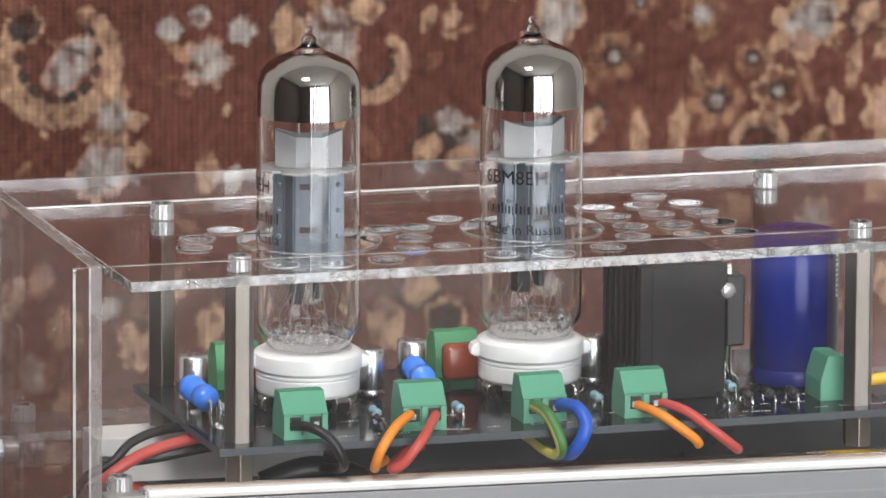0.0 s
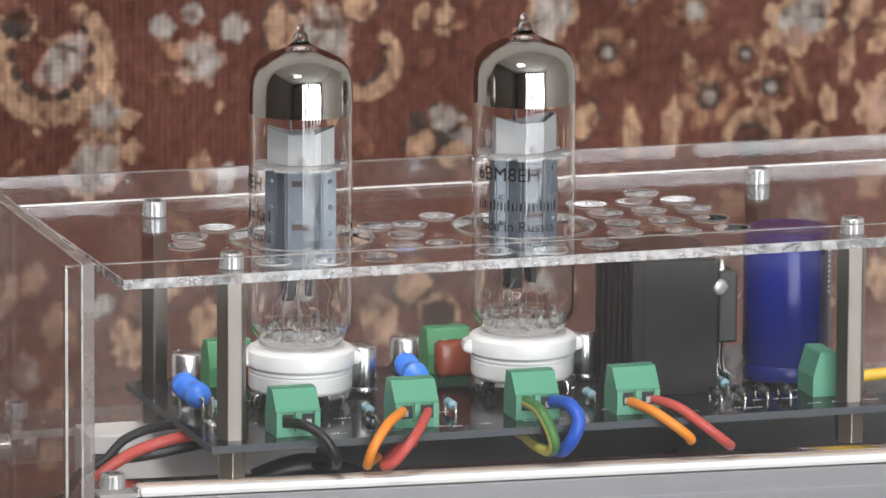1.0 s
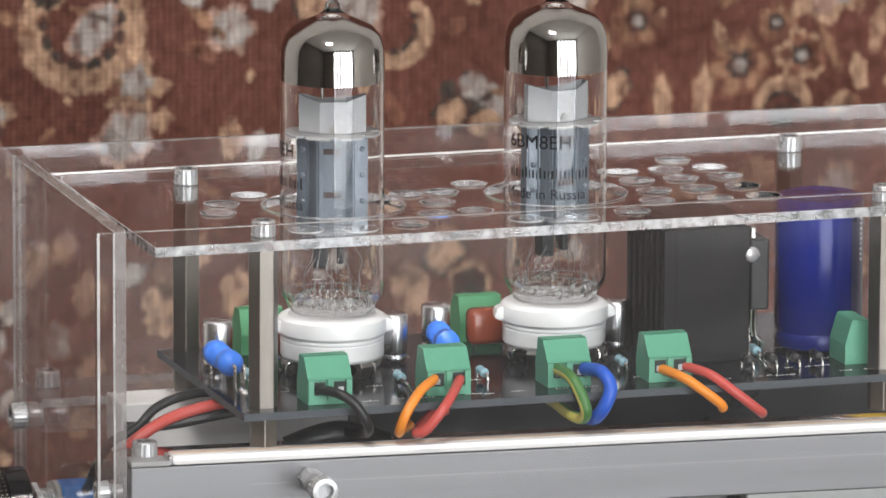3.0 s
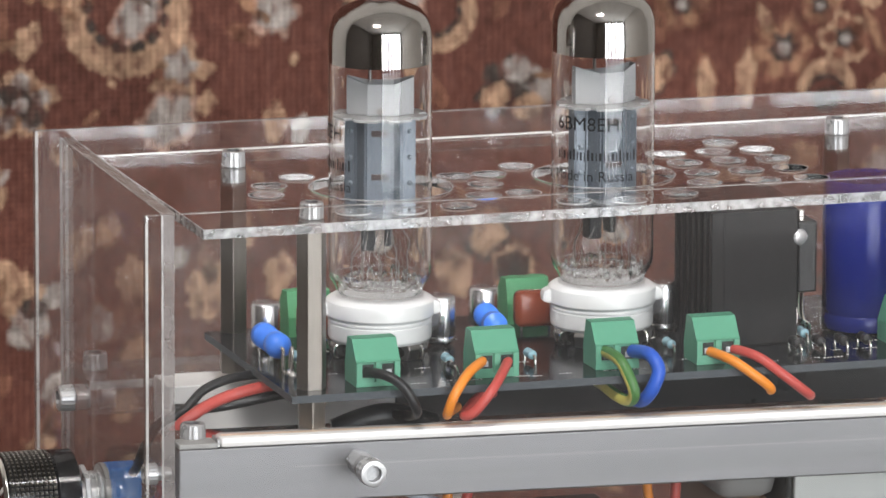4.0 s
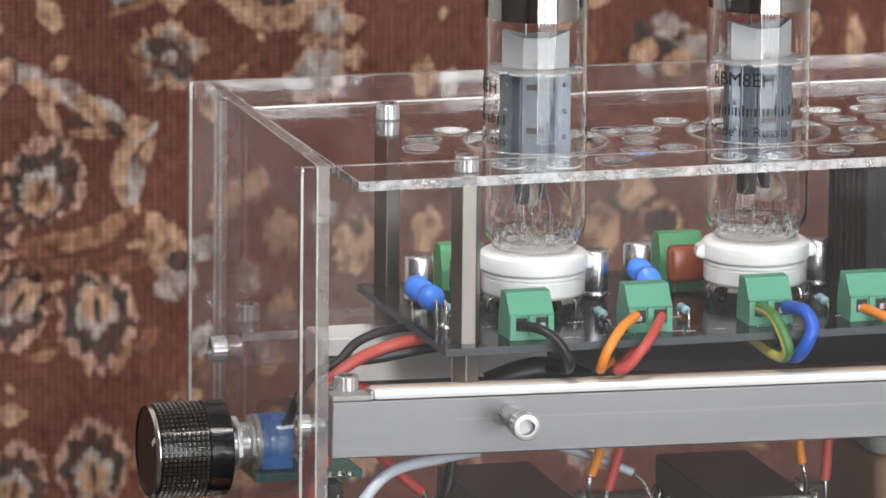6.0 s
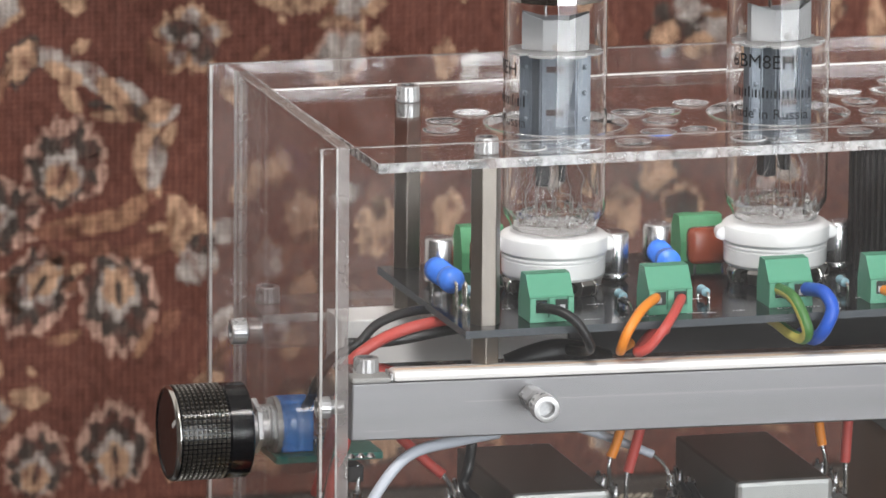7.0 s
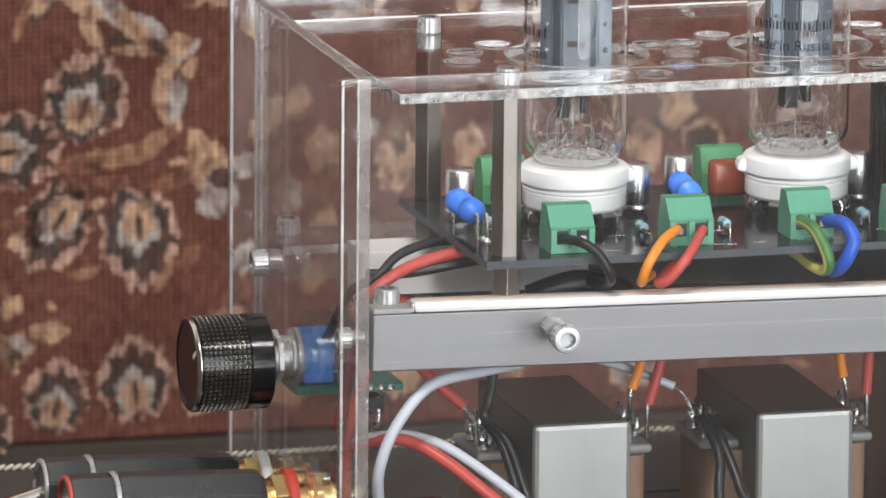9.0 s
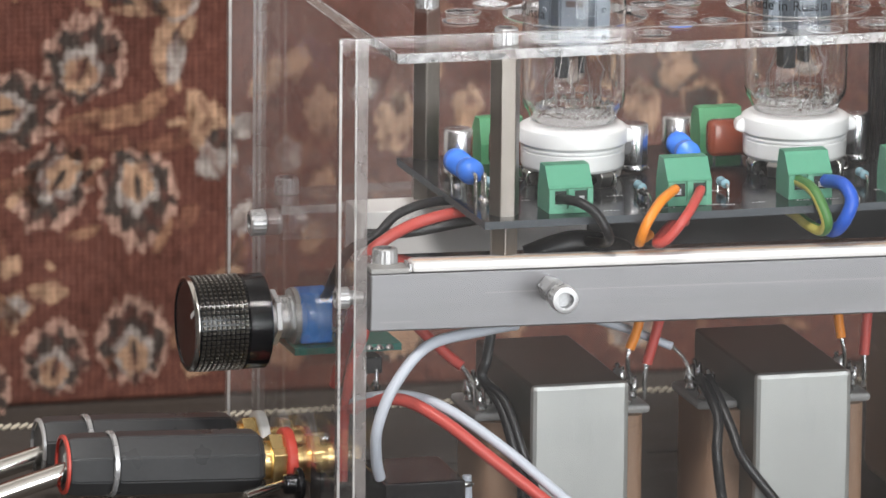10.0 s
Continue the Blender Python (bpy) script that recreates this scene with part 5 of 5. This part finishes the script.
wire("black", [(74.4, 22, 25.4), (75.2, 19, 23.2), (77.2, 13, 15.7), (78.6, 9.4, 10.3), (85.0, 7.0, 1.6), (88, 6, -3)], 1.1)
wire("orange", [(60.0, 20, 46.0), (58.3, 20, 37.6), (56.6, 20, 33.0)], 1.05, "", [(56.6, 20, 33.2), (56.2, 20, 30.5), (56.8, 21, 27.5)])
wire("red", [(64.5, 20, 46.0), (62.6, 20, 37.3), (60.4, 20, 29.6)], 1.1, "", [(60.4, 20, 29.8), (60.0, 20, 26.5), (60.2, 20.5, 22.0)])
wire("white", [(48.0, 24, 39.5), (58.0, 24, 36.0), (66.5, 22, 32.5)], 0.9, "", [(66.3, 22, 32.7), (69.0, 22, 30.0), (71.0, 22, 26.0)])
wire("orange", [(102.0, 20, 46.0), (102.5, 20, 37.5), (103.2, 20, 33.0)], 1.05, "", [(103.2, 20, 33.2), (104.0, 20, 30.0), (104.4, 21, 26.5)])
wire("red", [(109.6, 20, 46.0), (108.9, 20, 37.1), (108.4, 20, 29.0)], 1.1, "", [(108.4, 20, 29.2), (108.5, 20, 26.0), (108.6, 20.5, 22.0)])
wire("red", [(8.0, 30, 44.0), (12.0, 28, 39.0), (18.0, 25, 33.0), (21.0, 23, 30.5)], 1.1, "", [(20.8, 23, 30.7), (23.0, 22, 27.0), (23.6, 22, 22.0)])
wire("red", [(2.2, 28, 46.0), (0.6, 26, 38.0), (-1.4, 27, 32.0), (-3.0, 28, 20.0), (-3.0, 29, 6.0)], 1.1)

relay = thing("relay_box", "black plastic relay box lying in the case", "relay", 0.5, 14.0, -8, case=True)
bm = bmesh.new()
box(bm, 0, -6.0, 0, 17.0, 16.0, 18.0, 0.5)
part("body", bm, GLOSSBLACK, relay)
bm = bmesh.new()
lathe(bm, [(0, 0), (0.7, 0), (0.9, 0.6), (0.6, 3.4), (0, 4.2)], 10, along((16.9, 2, 15.0), (1, 0, 0)))
part("terminal_pin", bm, SOLDER, relay, "", True)
bm = bmesh.new()
box(bm, 3.0, 16.5, 0, 4.6, 24.0, 30.0, 0.3)
part("upright_tab", bm, BLACK, relay)
wire("white", [(20.5, 17.0, 8.6), (20.8, 17.0, 3.0), (21.4, 17.0, -5.0)], 1.0)

# ---- the end panel's fittings: volume control and audio plugs ----
knob = thing("volume_knob", "black knurled metal volume knob on its shaft", "knob", -13.0, 57.4, 34.6)
axis = (-1, 0, 0)
bm = bmesh.new()
lathe(bm, [(0, 0), (9.7, 0), (10.1, 0.3), (10.1, 4.9), (9.75, 5.2), (9.75, 15.6), (10.1, 15.9), (10.1, 16.2), (9.6, 16.8), (9.0, 16.85), (8.8, 16.6), (0, 16.4)], 72, along((0, 0, 0), axis))
part("body", bm, GLOSSBLACK, knob, "", 35)
bm = bmesh.new()
lathe(bm, [(10.1, 16.0), (10.13, 16.1), (10.1, 16.3), (9.75, 16.7), (9.65, 16.78)], 72, along((0, 0, 0), axis))
part("bright_rim", bm, STEEL, knob, "thin bright cut rim", 50)
bm = bmesh.new()
n = 58
for j in range(10):
    for i in range(n):
        a = 2 * math.pi * i / n
        c, s = math.cos(a), math.sin(a)
        w = 0.40
        x = -5.8 - 1.03 * j
        base = [bm.verts.new((x + dx, 9.72 * c - s * d, 9.72 * s + c * d)) for dx, d in ((-w, -w), (w, -w), (w, w), (-w, w))]
        tip = [bm.verts.new((x + dx, 10.2 * c - s * d, 10.2 * s + c * d)) for dx, d in ((-0.24, -0.24), (0.24, -0.24), (0.24, 0.24), (-0.24, 0.24))]
        bm.faces.new(tip)
        for k in range(4):
            bm.faces.new((base[k], base[(k + 1) % 4], tip[(k + 1) % 4], tip[k]))
part("knurling", bm, KNURL, knob, "fine diamond knurling", kind="stuff")
bm = bmesh.new()
box(bm, -16.7, -0.45, 5.0, -16.35, 0.45, 8.6)
bmesh.ops.transform(bm, matrix=Matrix.Rotation(radians(60), 4, "X"), verts=bm.verts)
part("pointer", bm, WHITERING, knob, "white pointer line")
bm = bmesh.new()
lathe(bm, disc(3.0, -5.0, 0.2, 0.1), 24, along((0, 0, 0), axis))
part("shaft", bm, BOLT, knob, "", True)

pot = thing("potentiometer", "blue potentiometer on a small green board", "potentiometer", -6.4, 59.4, 34.7)
bm = bmesh.new()
hexagon(bm, 5.9, -4.2, -3.0, 0.3)
bmesh.ops.transform(bm, matrix=along((0, 0, 0), (1, 0, 0)), verts=bm.verts)
part("nut", bm, BOLT, pot)
bm = bmesh.new()
lathe(bm, [(3.4, 0.1), (6.0, 0.1), (6.1, 0.3), (6.1, 1.1), (3.4, 1.1)], 40, along((0, 0, 0), (1, 0, 0)))
part("washer", bm, FLANGE, pot, "pale washer", 40)
bm = bmesh.new()
lathe(bm, [(0, -4.0)] + [(4.3 + 0.25 * (k % 2), -4.0 + 0.35 * k) for k in range(12)] + [(0, 0.1)], 28, along((0, 0, 0), (1, 0, 0)))
part("threaded_bushing", bm, BOLT, pot, "silver threaded bushing", 40)
bm = bmesh.new()
box(bm, 1.3, -3.6, -5.5, 8.4, 3.8, 5.5, 0.5)
part("body", bm, POTBLUE, pot)
bm = bmesh.new()
box(bm, -0.6, -6.4, -7.2, 22.8, 10.6, -5.7, 0.1)
part("board", bm, TEAL, pot, "small green circuit board")
for k in range(3):
    bm = bmesh.new()
    sweep(bm, [(9.0, -3 + 3 * k, -4), (11.5, -3 + 3 * k, -4.6), (12.0, -3 + 3 * k, -9.2)], 0.45, 8, 4)
    part("pin", bm, SOLDER, pot, smooth=True)
bm = bmesh.new()
box(bm, 14.5, -8.6, -11.5, 18.0, -3.0, -8.0, 0.3)
part("connector", bm, BLACK, pot)
for k in range(3):
    solder(pot, 15.5 + 2.2 * k, -7.0, -6.5, 1.1)
for k in range(2):
    bm = bmesh.new()
    sweep(bm, [(14.0 + 2.6 * k, -8.0, -8), (14.2 + 2.6 * k, -8.2, -12), (13.6 + 2.6 * k, -8.2, -15)], 0.5, 8, 4)
    lathe(bm, [(0, -1.4), (1.0, -0.4), (1.1, 0.6), (0, 1.6)], 12, Matrix.Translation((14.0 + 2.6 * k, -8.2, -14.5)))
    part("soldered_lead", bm, SOLDER, pot, smooth=True)


def plug(y, z, ring, label):
    t = thing("audio_plug", label, "plug", -16.6, y, z, group="audio plugs")
    m = along((0, 0, 0), (-1, 0, 0.035))
    bm = bmesh.new()
    lathe(bm, [(0, 0), (5.6, 0), (6.6, 0.8), (6.9, 2.0), (6.9, 30.5), (6.5, 31.6), (0, 31.6)], 8, m @ Matrix.Rotation(radians(22.5), 4, "Z"))
    bmesh.ops.bevel(bm, geom=list(bm.edges), offset=0.35, segments=2, affect="EDGES")
    part("body", bm, SATIN, t, "", 25)
    bm = bmesh.new()
    lathe(bm, [(6.5, 31.5), (6.95, 31.7), (6.95, 32.6), (6.5, 32.8)], 32, m)
    part("silver_ring", bm, BOLT, t, "thin silver ring", 40)
    bm = bmesh.new()
    lathe(bm, [(0, 32.7), (6.6, 32.7), (6.8, 33.2), (6.7, 40.6), (6.1, 42.0), (0, 42.0)], 8, m @ Matrix.Rotation(radians(22.5), 4, "Z"))
    bmesh.ops.bevel(bm, geom=list(bm.edges), offset=0.3, segments=2, affect="EDGES")
    part("end_cap", bm, SATIN, t, "", 25)
    bm = bmesh.new()
    lathe(bm, [(6.0, 41.9), (6.3, 42.0), (6.3, 42.5), (5.6, 42.7)], 32, m)
    part("colour_ring", bm, REDRING if ring is REDRING else BOLT, t, "", 40)
    bm = bmesh.new()
    sweep(bm, [(-40.5, 0, 0.2), (-50, -0.8, -2.2), (-64, -2.6, -5.6), (-86, -6, -9.6), (-112, -12, -10.9), (-160, -26, -10.9)], 2.2, 16, 8)
    part("cable", bm, STEEL, t, "bright braided metal cable", True)
    bm = bmesh.new()
    lathe(bm, [(0, -4.6), (3.9, -4.6), (4.1, -4.2), (4.1, -0.1), (0, 0.1)], 32, m)
    part("collar", bm, GOLD, t, "gold-plated collar", 40)
    j = thing("audio_jack", "gold-plated audio jack with a coloured ring on the end panel", "jack", -9.4, y, z - 0.2, group="audio jacks")
    a = along((0, 0, 0), (-1, 0, 0))
    bm = bmesh.new()
    hexagon(bm, 5.9, 2.2, 5.2, 0.4)
    bmesh.ops.transform(bm, matrix=a, verts=bm.verts)
    part("nut", bm, GOLD, j)
    bm = bmesh.new()
    lathe(bm, [(3.5, 0.2), (6.7, 0.2), (6.9, 0.6), (6.8, 1.9), (6.4, 2.3), (3.5, 2.3)], 40, a)
    part("ring", bm, ring, j, "red plastic ring" if ring is REDRING else "white plastic ring", 40)
    bm = bmesh.new()
    hexagon(bm, 5.6, -5.4, -3.2, 0.1)
    lathe(bm, disc(3.2, -8.5, 0.4, 0.2), 24)
    bmesh.ops.transform(bm, matrix=a, verts=bm.verts)
    part("inner_nut", bm, GOLD, j, "", 30)
    bm = bmesh.new()
    lathe(bm, disc(1.4, -14.0, -8.4, 0.4), 16, a)
    part("solder_pin", bm, SOLDER, j, "", True)


plug(46.4, 7.0, REDRING, "black audio plug with a red ring and metal cable")
plug(68.6, 5.4, WHITERING, "black audio plug with a silver ring and metal cable")

# rod and dark ring of a third connector; its switch shape is made up
switch = thing("panel_connector", "chrome rod and dark ring mounted low on the end panel", "switch", -9.4, 38.0, 3.6)
bm = bmesh.new()
lathe(bm, [(0, 0), (3.2, 0), (3.4, 0.3), (3.4, 1.3), (2.2, 1.6), (2.1, 3.6), (1.7, 4.0), (0, 4.0)], 24, along((0, 0, 0), (-1, 0, 0)))
part("bushing", bm, GLOSSBLACK, switch, "black threaded bushing", 40)
bm = bmesh.new()
m = along((-3.4, -0.3, 0.2), (-0.86, -0.5, -0.07))
lathe(bm, [(0, 0), (0.9, 0), (1.0, 3.0), (1.3, 11.5), (1.1, 12.4), (0, 12.8)], 20, m)
part("rod", bm, STEEL, switch, "bright chrome rod", 40)
bm = bmesh.new()
box(bm, 2.9, -4.0, -4.6, 12.5, 4.0, 3.6, 0.4)
part("body", bm, BLACK, switch)
